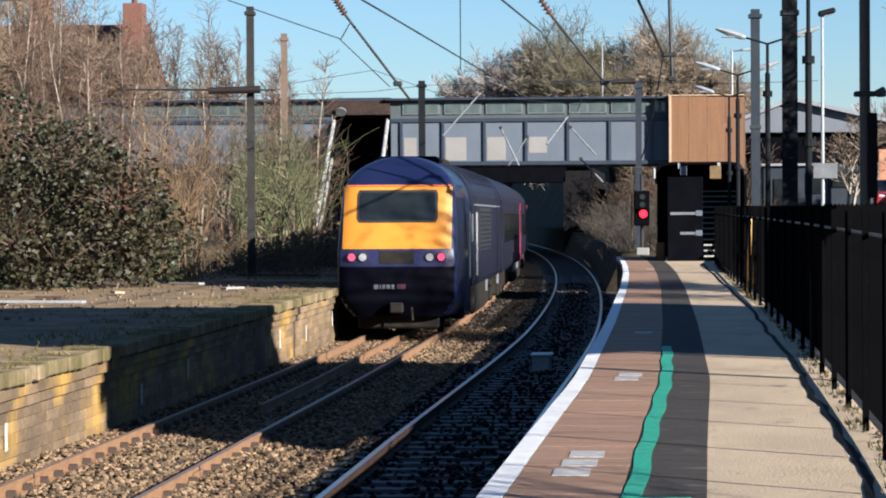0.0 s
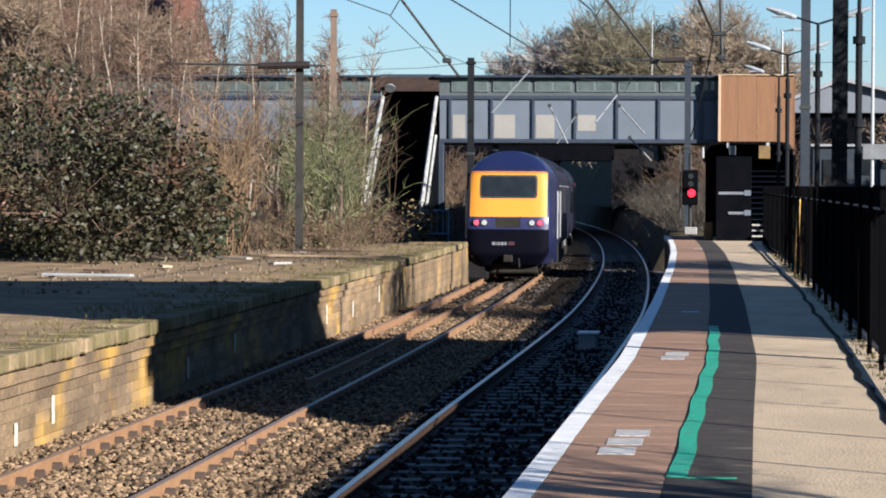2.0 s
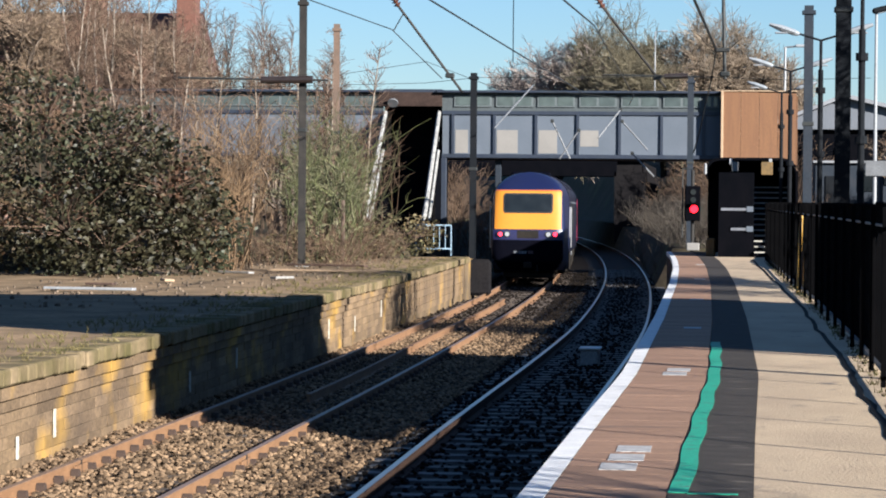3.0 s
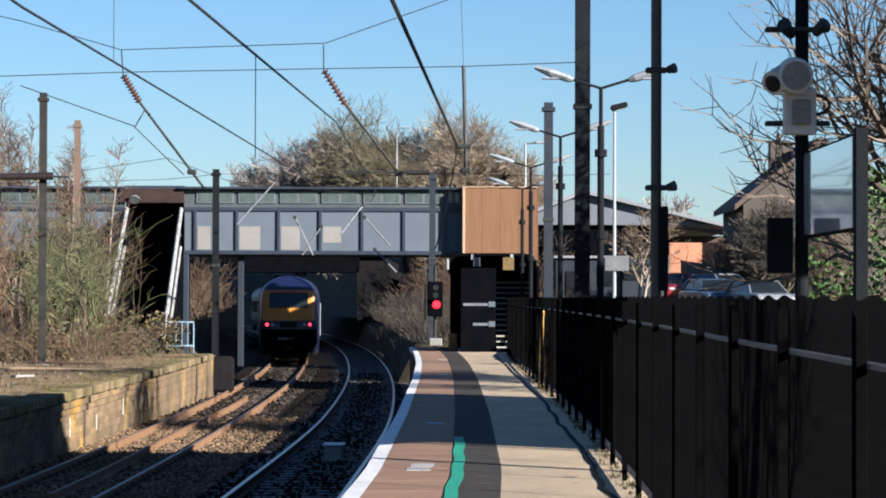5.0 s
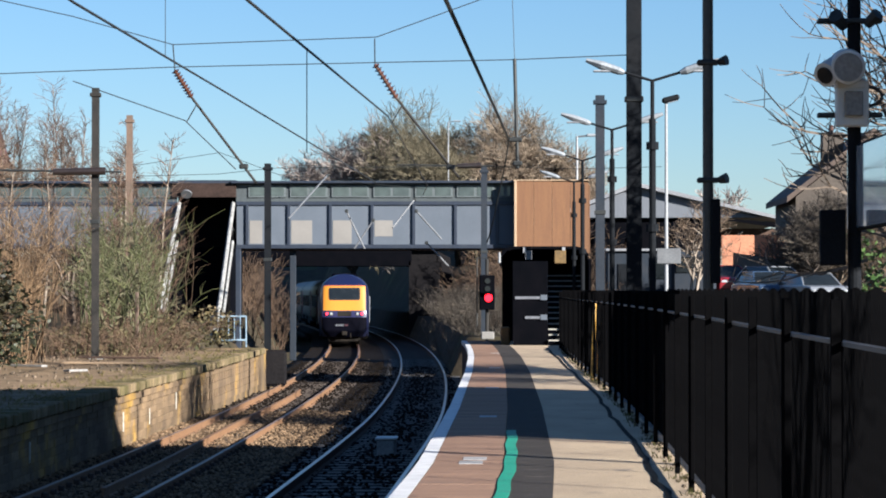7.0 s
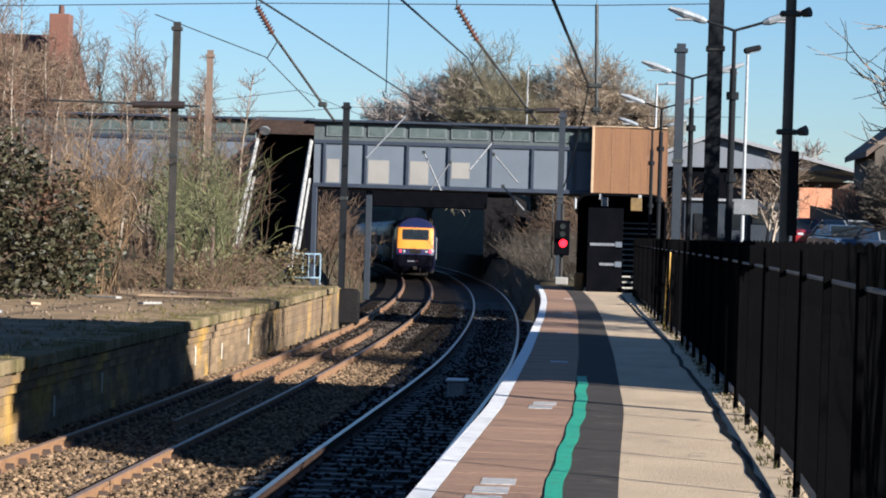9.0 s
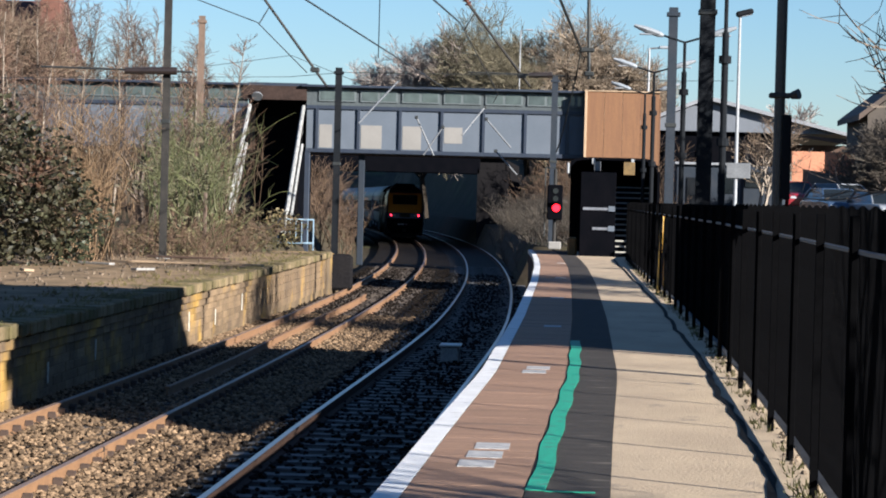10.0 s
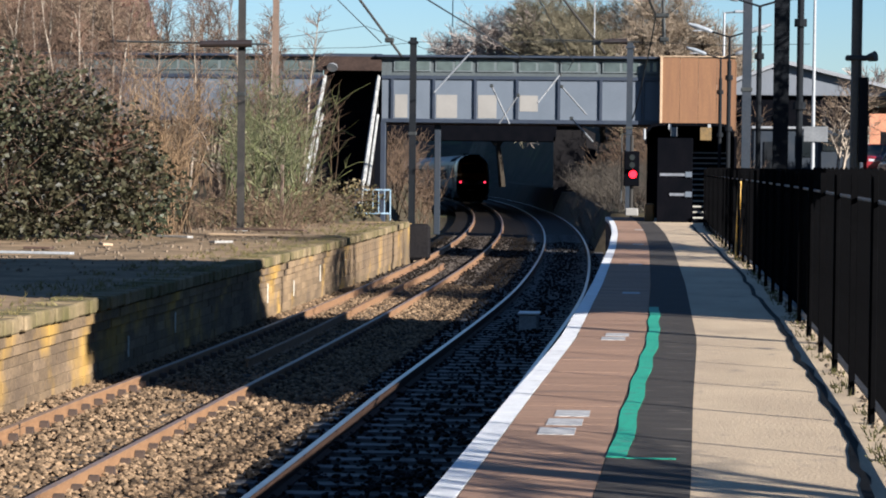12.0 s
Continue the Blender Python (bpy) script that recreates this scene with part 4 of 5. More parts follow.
    part("drum_face", rd((3.38, 27.5, 3.93), (3.379, 27.485, 3.9285), 0.145, n=24), "concrete", hous, "grey round drum face")
    part("camera_hood", rd((3.36, 27.85, 4.0), (3.16, 27.62, 3.86), 0.12, 0.13, n=16), "offwhite", c)
    part("hood_lens", rd((3.163, 27.624, 3.862), (3.15, 27.61, 3.853), 0.09, n=14), "trainglass", c)
    part("saddle", bx(3.28, 3.6, 27.74, 27.95, 3.72, 3.84, 0.03), "offwhite", c)
    bm = bmesh.new()
    ring = [Vector((3.6 + 0.17 * math.sin(k), 27.85, 3.66 + 0.1 * math.cos(k))) for k in [i * math.pi / 8 for i in range(9)]]
    for q0, q1 in zip(ring, ring[1:]):
        rod(bm, q0, q1, 0.018, n=6)
    part("cable_loop", bm, "wire", c, "black looped cable")
    part("control_box", bx(3.29, 3.62, 27.75, 27.92, 3.35, 3.82, 0.015), "offwhite", c)
    part("junction_box", bx(3.37, 3.55, 27.65, 27.76, 3.45, 3.7, 0.01), "concrete", c)
    for z in (3.45, 4.42):
        part("bracket", bx(3.12, 3.78, 27.9, 28.05, z, z + 0.05, 0.01), "wire", c)
    part("speaker", rd((3.62, 27.9, 4.4), (3.72, 27.8, 4.5), 0.05, 0.07), "wire", c)
    part("speaker", rd((3.38, 27.9, 4.38), (3.28, 27.75, 4.48), 0.05, 0.08), "wire", c)
    part("screen_box", bx(3.14, 3.4, 27.9, 28.02, 1.93, 2.5, 0.01), "darkmast", c, "dark screen housing")


M["lamphead"] = mat("lamp_head_grey", (0.2, 0.22, 0.24), 0.4, (0.28, 0.3, 0.32), 3, 20, 0.02)
M["whitepost"] = mat("white_post", (0.3, 0.31, 0.32), 0.5, (0.25, 0.26, 0.27), 2, 20, 0.02)


# ---- signal, platform stairs, hoarding ----
def build_signal():
    s = thing("colour_light_signal", "railway signal showing a red light at the platform end", "signal")
    part("post", rd((-0.95, 95, -0.1), (-0.95, 95, 2.75), 0.06, n=10), "maststeel", s)
    h = part("signal_head", bx(-1.22, -0.68, 94.75, 94.98, 0.98, 2.2, 0.03), "dark", s)
    part("red_lamp", rd((-0.9, 94.72, 1.4), (-0.9, 94.74, 1.4), 0.135, n=20), "lampred", h, "lit red lamp")
    part("hood", bx(-1.1, -0.76, 94.5, 94.75, 1.57, 1.59), "dark", h)
    for k in range(2):
        part("dark_lamp", rd((-0.93, 94.72, 1.72 + k * 0.27), (-0.93, 94.74, 1.72 + k * 0.27), 0.1, n=14), "trainglass", h)
    part("ladder_rail", rd((-1.3, 95, 0.4), (-1.3, 95, 2.8), 0.02), "wire", s)
    part("ladder_rail", rd((-1.3, 95, 2.8), (-0.95, 95, 2.8), 0.02), "wire", s)
    part("foot_box", bx(-1.15, -0.7, 94.6, 95.0, -0.05, 0.22, 0.03), "concrete", s, "pale concrete foot")


def build_stairs():
    st = thing("covered_stairs", "dark covered stairs up to the footbridge with pale step edges", "stairs", kind="structure")
    hood = bmesh.new()
    pts = [(-0.46, 2.45), (-0.42, 2.8), (-0.25, 2.98), (0.0, 3.03), (1.9, 3.03), (2.15, 2.98), (2.3, 2.8), (2.32, 2.45)]
    inner = [(u * 0.97 + 0.03, v - 0.08) for u, v in pts][::-1]
    prism(hood, pts + inner, "y", 84.2, 90)
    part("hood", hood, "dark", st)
    # panels below the hood: its shade is put into their near-black colour
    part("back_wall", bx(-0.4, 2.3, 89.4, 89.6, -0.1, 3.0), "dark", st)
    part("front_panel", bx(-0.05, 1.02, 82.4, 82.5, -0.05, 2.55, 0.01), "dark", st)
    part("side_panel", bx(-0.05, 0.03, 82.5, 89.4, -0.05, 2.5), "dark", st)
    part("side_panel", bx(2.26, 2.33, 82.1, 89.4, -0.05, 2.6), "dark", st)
    part("leaflet_frame", bx(0.35, 0.55, 84.1, 84.16, 2.62, 2.9), "silverarm", st)
    for x in (0.27, 1.48):
        part("hood_light", bx(x, x + 0.1, 84.13, 84.19, 2.82, 3.0, 0.01), "whitepost", st)
    part("hood_edge", bx(-0.5, -0.42, 84.1, 84.2, 2.5, 2.85, 0.03), "whitepost", st, "worn white hood edge")
    for z, dx in ((1.45, 0.0), (0.85, 0.3)):
        r = part("stripe", bx(0.03 + dx, 1.0, 82.36, 82.395, z - 0.05, z + 0.03), "greymark", st, "pale painted band")
        part("band_end", bx(0.8, 1.0, 82.34, 82.358, z - 0.08, z + 0.08), "panel", r)
    for k in range(13):
        tr = part("step", bx(1.04, 2.2, 82.3 + k * 0.3, 82.65 + k * 0.3, 0.0 + k * 0.165, 0.165 + k * 0.165, 0.0), "dark", st)
        part("nosing", bx(1.04, 2.2, 82.27 + k * 0.3, 82.31 + k * 0.3, 0.125 + k * 0.165, 0.17 + k * 0.165), "nosing", tr, "pale step edge")
    part("notice", bx(1.25, 1.6, 84.12, 84.15, 2.5, 2.9, 0.01), "yellownotice", st, "faded orange notice")
    part("grit_bin", bx(-0.42, -0.12, 83.2, 83.6, -0.02, 0.55, 0.05), "yellownotice", st)
    h = thing("plywood_hoarding", "plywood boarded enclosure at the head of the stairs", "hoarding", kind="structure")
    for k in range(4):
        x = 0.06 + k * 0.735
        part("plywood_sheet", bx(x + 0.006, x + 0.728, 109.3 - 0.002 * k, 109.36 - 0.002 * k, 3.15, 6.07 - 0.02 * k), "ply", h)
    part("batten", bx(0.0, 0.1, 109.23, 109.29, 3.15, 6.08, 0.01), "palewood", h, "pale timber corner batten")
    part("side_boarding", bx(3.01, 3.05, 109.4, 112.5, 3.15, 5.9), "ply", h)
    part("support", bx(0.3, 2.7, 109.5, 112, -0.5, 3.12), "dark", h)
    part("top_cap", bx(-0.02, 3.02, 109.25, 112.4, 6.08, 6.12), "palewood", h)


M["rustkey"] = mat("rusty_key", (0.0518, 0.0296, 0.0192), 0.85, (0.037, 0.0222, 0.0148), 5, 30, 0.2)
M["nosing"] = mat("pale_nosing", (0.37, 0.355, 0.311), 0.7, (0.296, 0.281, 0.244), 3, 20, 0.0)
M["yellownotice"] = mat("faded_orange", (0.148, 0.0888, 0.0222), 0.7, (0.104, 0.0666, 0.0222), 5, 20, 0.0)
M["palewood"] = mat("pale_timber", (0.407, 0.296, 0.185), 0.8, (0.333, 0.237, 0.148), 3, 30, 0.05)


def build_left_stairs():
    t = thing("stair_tower", "brick stair tower of the footbridge, shade in its colour", "stairs", kind="structure")
    # tower wall and lintel carry their shade in the brick colour
    part("tower_wall", bx(-14.0, -11.35, 112.7, 113.1, -1.5, 6.16), "shadeblack", t)
    part("bridge_roof_link", bx(-13.7, -11.3, 109.9, 112.6, 6.02, 6.14), "bluebeam", t)
    part("lintel", bx(-13.9, -11.3, 109.9, 110.2, 5.45, 6.02), "shadebrown", t)
    part("notice_disc", rd((-13.3, 109.8, 5.55), (-13.3, 109.85, 5.6), 0.22, n=14), "silverarm", t, "round grey mirror")
    for s, x0, x1 in ((0, -13.62, -13.1), (1, -11.42, -10.9)):
        bm = bmesh.new()
        a, b = Vector((x0, 110, 5.2)), Vector((x1, 100, 1.0))
        rod(bm, a, b, 0.085, n=6)
        rod(bm, a.lerp(b, 0.35) + Vector((0.16, 0, -0.15)), b + Vector((0.17, 0, -0.1)), 0.06, n=6)
        rod(bm, a - Vector((0.05, 0, 1.0)), b - Vector((0.18, 0, 0.75)), 0.06, n=6)
        part("handrail", bm, "palepaint", t, "peeling pale handrail")
        for k in range(8):
            p = a.lerp(b, k / 7)
            part("baluster", rd(p, p - Vector((0.08, 0, 1.0)), 0.035, n=6), "palepaint", t)
        bm = bmesh.new()
        v = [bm.verts.new(q) for q in (a - Vector((0, 0, 0.1)), b - Vector((0, 0, 0.1)), Vector((x1, 100, -0.8)), Vector((x0, 110, -0.8)))]
        bm.faces.new(v)
        bmesh.ops.solidify(bm, geom=bm.faces[:], thickness=0.05)
        part("side_wall", bm, "dark" if s == 0 else "shadeblack", t)
    # steps left near black to stand in for stairwell shade
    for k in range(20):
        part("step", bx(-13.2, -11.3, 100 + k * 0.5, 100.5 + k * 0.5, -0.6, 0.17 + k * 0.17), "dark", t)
    part("leg", bx(-11.4, -11.1, 109.9, 110.2, -1.2, 3.36, 0.02), "bluebeam", t)
    part("leg", bx(-9.15, -8.9, 110.4, 110.6, -1.2, 3.36, 0.02), "bluegrey", t)
    r = thing("blue_railing", "pale blue steel guard railing at the old platform end", "railing")
    x0, x1, y = -10.25, -9.1, 91.5
    for z in (-0.02, 0.78):
        part("rail", rd((x0, y, z), (x1, y + 0.4, z), 0.03), "bluepaint", r)
    for k in range(7):
        x = x0 + (x1 - x0) * k / 6
        part("bar", rd((x, y + 0.4 * k / 6, -0.25 if k in (0, 6) else -0.02), (x, y + 0.4 * k / 6, 0.78), 0.026 if k in (0, 6) else 0.018), "bluepaint", r)


# brown lintel brick, darkened to stand in for shade
M["shadebrown"] = mat("shade_brown_brick", (0.0444, 0.0296, 0.0244), 0.9, (0.0296, 0.0207, 0.0178), 2, 14, 0.2, spec=0.1)
M["palepaint"] = mat("peeling_paint", (0.407, 0.407, 0.385), 0.7, (0.185, 0.185, 0.178), 5, 20, 0.05)
M["bluepaint"] = mat("pale_blue_paint", (0.207, 0.296, 0.37), 0.5, (0.148, 0.222, 0.296), 3, 20, 0.02)


# ---- vegetation ----
def grow(soup, twigs, p, d, length, r, level, rng, gnarl=0.25, split=3, droop=0.0, twig_r=0.006):
    segs = 4
    for i in range(segs):
        k = 1 - i / segs * 0.45
        q = p + d * (length / segs)
        (soup if level > 1 else twigs).tube(p, q, max(r * k, twig_r), max(r * (k - 0.11), twig_r * 0.8), 5 if level > 2 else 3)
        p = q
        d = (d + Vector((rng.gauss(0, 1), rng.gauss(0, 1), rng.gauss(0, 0.7))) * gnarl * 0.45 + Vector((0, 0, 0.06 - droop))).normalized()
        if level > 0 and i > 0:
            for _ in range(split if i == segs - 1 else max(1, split - 1)):
                e = (d * 0.75 + Vector((rng.gauss(0, 1), rng.gauss(0, 1), rng.gauss(0.15, 0.7))) * 0.62).normalized()
                grow(soup, twigs, p, e, length * rng.uniform(0.5, 0.75), r * 0.5, level - 1, rng, gnarl, split, droop, twig_r)


def bare_tree(name, x, y, z, h, seed, label, trunk_mat, twig_mat, level=4, split=2, gnarl=0.22, stems=1, lean=0.12, twig_r=0.007, droop=0.0, first=0.42, group=""):
    rng = random.Random(seed)
    t = thing(name, label, "tree" if h > 3.5 else "shrub", group)
    wood, twigs = Soup(), Soup()
    for s in range(stems):
        d = Vector((rng.gauss(0, lean), rng.gauss(0, lean), 1)).normalized()
        base = Vector((x + rng.gauss(0, 0.12) * (stems > 1), y + rng.gauss(0, 0.12) * (stems > 1), z - 0.15))
        grow(wood, twigs, base, d, h * first * rng.uniform(0.85, 1.1), h * 0.016 + 0.02, level, rng, gnarl, split, droop, twig_r)
    wood.done("trunk", trunk_mat, t)
    twigs.done("crown", twig_mat, t)
    return t


def birch(x, y, z, h, seed):
    """A slim straight pale trunk with many fine upward side twigs."""
    rng = random.Random(seed)
    t = thing("birch_tree", "slender bare birch with a pale trunk and russet twigs", "tree", "birches on the bank")
    wood, twigs = Soup(), Soup()
    p = Vector((x, y, z - 0.1))
    d = Vector((rng.gauss(0, 0.05), rng.gauss(0, 0.05), 1)).normalized()
    n = 14
    for i in range(n):
        q = p + d * (h / n)
        r = 0.06 * (1 - i / n) + 0.012
        wood.tube(p, q, r, r - 0.004, 5)
        if i > 2:
            for _ in range(6):
                e = Vector((rng.gauss(0, 1), rng.gauss(0, 1), rng.uniform(0.5, 1.8))).normalized()
                grow(twigs, twigs, p.lerp(q, rng.random()), e, h * 0.16 * (1.25 - i / n), 0.014, 1, rng, 0.25, 2, 0.02, 0.008)
        p = q
        d = (d + Vector((rng.gauss(0, 0.04), rng.gauss(0, 0.04), 0.02))).normalized()
    wood.done("trunk", "birch", t)
    twigs.done("crown", "redtwig", t)


def scrub(name, x0, x1, y0, y1, h, count, material, seed, label, lean=0.25, r=0.012, twiggy=3, curved=False):
    rng = random.Random(seed)
    s = Soup()
    for _ in range(count):
        x, y = rng.uniform(x0, x1), rng.uniform(y0, y1)
        x += bend(y) if curved else 0.0
        p = Vector((x, y, max(ground_z(x, y), -0.05 if y < 78 else -9)))
        d = Vector((rng.gauss(0, lean), rng.gauss(0, lean), 1)).normalized()
        hh = h * rng.uniform(0.5, 1.1)
        for i in range(4):
            q = p + d * hh / 4
            s.tube(p, q, r * (1 - i * 0.2), r * (0.85 - i * 0.2), 3)
            if i > 0:
                for _ in range(twiggy):
                    e = (d + Vector((rng.gauss(0, 0.5), rng.gauss(0, 0.5), rng.gauss(0, 0.3)))).normalized()
                    m = q + e * hh * 0.16
                    s.tube(q, m, r * 0.5, r * 0.35, 3)
                    e2 = (e + Vector((rng.gauss(0, 0.4), rng.gauss(0, 0.4), rng.gauss(0, 0.3)))).normalized()
                    s.tube(m, m + e2 * hh * 0.14, r * 0.35, r * 0.25, 3)
            p = q
            d = (d + Vector((rng.gauss(0, 0.1), rng.gauss(0, 0.1), 0.02))).normalized()
    tagged(s.done(name, material), label, "shrubs", kind="stuff")


def leafy(name, clumps, material, size, per, seed, label, twig_mat="twig", category="bush"):
    """A bush of many small leaves in uneven clumps: clumps are (x, y, z, rx, ry, rz)."""
    rng = random.Random(seed)
    t = thing(name, label, category)
    lv, tw = Soup(), Soup()
    for cx, cy, cz, rx, ry, rz in clumps:
        c = Vector((cx, cy, cz))
        for _ in range(int(per * rx * rz)):
            u = Vector((rng.gauss(0, 1), rng.gauss(0, 1), rng.gauss(0, 1))).normalized()
            k = rng.uniform(0.72, 1.06) * (1 + 0.16 * noise.noise(u * 2.3 + c))
            p = c + Vector((u.x * rx, u.y * ry, u.z * rz)) * k
            if p.z < -0.05:
                continue
            lv.leaf(p, size * rng.uniform(0.6, 1.25), rng)
        for _ in range(int(per * 0.02 * rx * rz) + 6):
            u = Vector((rng.gauss(0, 1), rng.gauss(0, 1), abs(rng.gauss(0, 1)))).normalized()
            e = c + Vector((u.x * rx, u.y * ry, u.z * rz)) * rng.uniform(0.95, 1.18)
            tw.tube(c + (e - c) * 0.2, e, 0.014, 0.006, 3)
    lv.done("leaves", material, t)
    tagged(tw.done("twigs", twig_mat, t), kind="stuff")
    return t


def build_vegetation():
    rng = random.Random(3)
    clumps = []
    for i in range(26):
        x = -17.5 + 6.2 * rng.random()
        top = 4.0 - 0.55 * max(0, x + 13.4) ** 1.3
        z = rng.uniform(0.4, max(top - 0.9, 0.6))
        clumps.append((x, rng.uniform(56.5, 60), z, rng.uniform(0.8, 1.2), 1.0, rng.uniform(0.7, 0.95)))
    clumps += [(-17.6, 57.5, 3.6, 1.5, 1.2, 1.0), (-16.0, 57.5, 3.65, 1.5, 1.2, 1.0), (-14.5, 57.5, 3.35, 1.4, 1.2, 1.0), (-17.5, 57.4, 2.2, 1.5, 1.2, 1.2), (-13.2, 57.5, 2.6, 1.3, 1.2, 1.0), (-12.3, 57.7, 1.8, 1.1, 1.0, 0.9), (-14, 57, 1.0, 1.6, 1.2, 1.0), (-16.3, 57, 1.2, 1.6, 1.2, 1.2), (-12.2, 57.6, 0.9, 1.2, 1.0, 0.9), (-11.4, 58.4, 0.5, 0.9, 0.8, 0.6)]
    leafy("evergreen_bush", clumps, "leaf", 0.15, 620, 11, "large dark evergreen bush with reddish upper leaves", "redtwig")
    scrub("willow_stems", -12.3, -11.1, 61.5, 64.5, 3.3, 95, "straw", 21, "orange-brown upright willow stems", 0.22, 0.019, 2)
    scrub("olive_shrubs", -11.6, -9.6, 70, 76, 3.6, 46, "olive", 22, "olive-green upright shrub stems", 0.24, 0.02, 3)
    for i, (x, y, z, h, m) in enumerate(((-10.8, 74, -0.05, 3.9, "paleolive"), (-11.9, 80, 0.5, 4.2, "paleolive"), (-13.6, 84, 0.6, 4.8, "palebark"))):
        bare_tree("sapling", x, y, z, h, 70 + i, "pale many-stemmed sapling with arching bare twigs", m, m, 3, 2, 0.3, 5, 0.2, 0.01, 0.03, 0.42, "saplings on the bank")
    scrub("bare_shrubs", -12.8, -10.8, 76, 88, 3.6, 50, "twig", 23, "grey-brown bare shrubs on the bank", 0.22, 0.016, 3)
    scrub("bare_shrubs", -26, -11.5, 82, 100, 2.8, 200, "twig", 24, "dense bare saplings on the bank", 0.14, 0.018, 4)
    scrub("bare_shrubs", -30, -13.5, 98, 108, 2.8, 130, "straw", 25, "straw-coloured bare saplings", 0.14, 0.018, 4)
    scrub("brambles", -12.4, -8.9, 66, 86, 1.0, 480, "twig", 26, "low brown brambles at the foot of the bank", 0.6, 0.012, 3)
    scrub("brambles", 1.0, 5.5, 98, 130, 1.0, 420, "twig", 30, "low dark brambles beyond the platform end", 0.6, 0.014, 3, True)
    # twig colour here also carries the slope's shade
    scrub("brambles", -0.9, 2.6, 98, 152, 1.6, 1000, "greytwig", 33, "tangled brown brambles on the cutting slope", 0.5, 0.014, 3, True)
    scrub("brambles", 1.2, 7.5, 128, 173, 2.6, 420, "twig", 27, "dry brown scrub on the cutting slope", 0.4, 0.03, 3, True)
    scrub("brambles", -12.5, -8.6, 118, 170, 2.8, 170, "twig", 28, "dry brown scrub beside the line", 0.35, 0.03, 3, True)
    leafy("ivy_clump", [(-9.6, 82, 0.5, 1.3, 1.6, 0.7), (-9.7, 85, 0.3, 0.8, 1.2, 0.6), (-10.3, 76, 0.4, 1.2, 1.4, 0.6), (-10.9, 70, 0.35, 1.2, 1.3, 0.5)], "ivy", 0.12, 900, 12, "low ivy and bramble clump on the bank")
    for i in range(24):
        x = rng.uniform(-24.5, -12.6)
        birch(x, rng.uniform(90, 106), ground_z(x, 98), rng.uniform(6.0, 8.2) * (1.0 if x < -15 else 0.82), 100 + i)
    for i, (x, y) in enumerate(((-29.5, 112.5), (-26.8, 114), (-24.0, 113.2), (-21.5, 115))):
        bare_tree("bare_tree", x, y, ground_z(x, y), 9.6 - 0.4 * i, 80 + i, "pale twiggy tree in front of the brick house", "palebark", "paletwig", 4, 3, 0.24, 2, 0.1, 0.012, 0.0, 0.36, "trees before the house")
    for i in range(30):
        x = rng.uniform(-31, -15.5)
        birch(x, rng.uniform(113.5, 119), ground_z(x, 116), rng.uniform(7.6, 10.0) * (1.0 if x < -19 else 0.85), 200 + i)
    # crowns behind the footbridge
    for i, (x, y, h, m) in enumerate(((-13.0, 226, 18.0, "palecrown"), (-7.0, 220, 18.5, "olivecrown"), (-4.4, 224, 20.5, "olivecrown"), (-1.0, 222, 21.0, "browncrown"), (2.2, 226, 19, "browncrown"), (5.4, 230, 16.5, "palecrown"))):
        bare_tree("bare_tree", x, y, 0, h, 40 + i, "broad bare winter tree behind the footbridge", "farbark", m, 5, 3, 0.26, 1, 0.05, 0.018, 0.0, 0.34, "trees behind the bridge")
    # right-hand side
    bare_tree("bare_tree", 8.7, 50, 0.6, 9.5, 61, "tall many-stemmed bare tree beyond the board", "palebark", "palebark", 4, 2, 0.18, 9, 0.17, 0.007, 0.0, 0.42)
    bare_tree("bare_tree", 7.8, 118, 1.2, 4.6, 62, "small bare tree in the car park", "birch", "paletwig", 4, 2, 0.16, 3, 0.1, 0.01)
    bare_tree("bare_tree", 15.5, 131, 1.0, 6.5, 63, "bare bushy tree beyond the timber fence", "bark", "greytwig", 4, 3, 0.28, 3, 0.3, 0.016)
    bare_tree("bare_tree", 14.4, 122, 1.0, 5.0, 64, "tangled bare tree beside the house", "bark", "greytwig", 4, 3, 0.3, 3, 0.3, 0.012)
    bare_tree("bare_tree", 15.8, 210, 1.2, 9.5, 65, "pale distant bare tree", "bark", "palecrown", 4, 3, 0.25, 1, 0.1, 0.03)
    leafy("laurel_hedge", [(6.5, 45, 2.5, 0.9, 1.2, 1.1), (7.5, 45, 2.9, 1.0, 1.2, 1.2), (6.9, 44.5, 1.4, 1.2, 1.2, 1.0), (8.2, 45, 2.0, 0.9, 1.0, 1.4), (6.2, 46, 1.2, 0.8, 1.0, 0.8)], "greenleaf", 0.13, 620, 13, "glossy green laurel hedge behind the board")
    scrub("dry_shrubs", 14.4, 18, 122, 138, 3.0, 150, "straw", 29, "dry straw-coloured shrubs by the car park", 0.3, 0.02, 3)


# darker bark copy: shade at the bridge opening is put into the trunks
M["farbark"] = mat("shade_dark_bark", (0.035, 0.029, 0.022), 0.95, (0.025, 0.021, 0.017), 3, 25, 0.2, spec=0.1)
M["paleolive"] = mat("lichened_twigs", (0.15, 0.14, 0.075), 0.9, (0.11, 0.105, 0.055), 1, 20, 0.0, island=0.35)
M["ivy"] = mat("ivy_leaves", (0.074, 0.074, 0.0333), 0.6, (0.104, 0.074, 0.037), 0.8, 20, 0.0, island=0.6, spec=0.2)
M["palecrown"] = mat("pale_twigs", (0.34, 0.28, 0.24), 0.9, (0.28, 0.23, 0.2), 1, 20, 0.0, island=0.3)
M["browncrown"] = mat("brown_twigs", (0.27, 0.21, 0.145), 0.9, (0.22, 0.17, 0.12), 1, 20, 0.0, island=0.3)
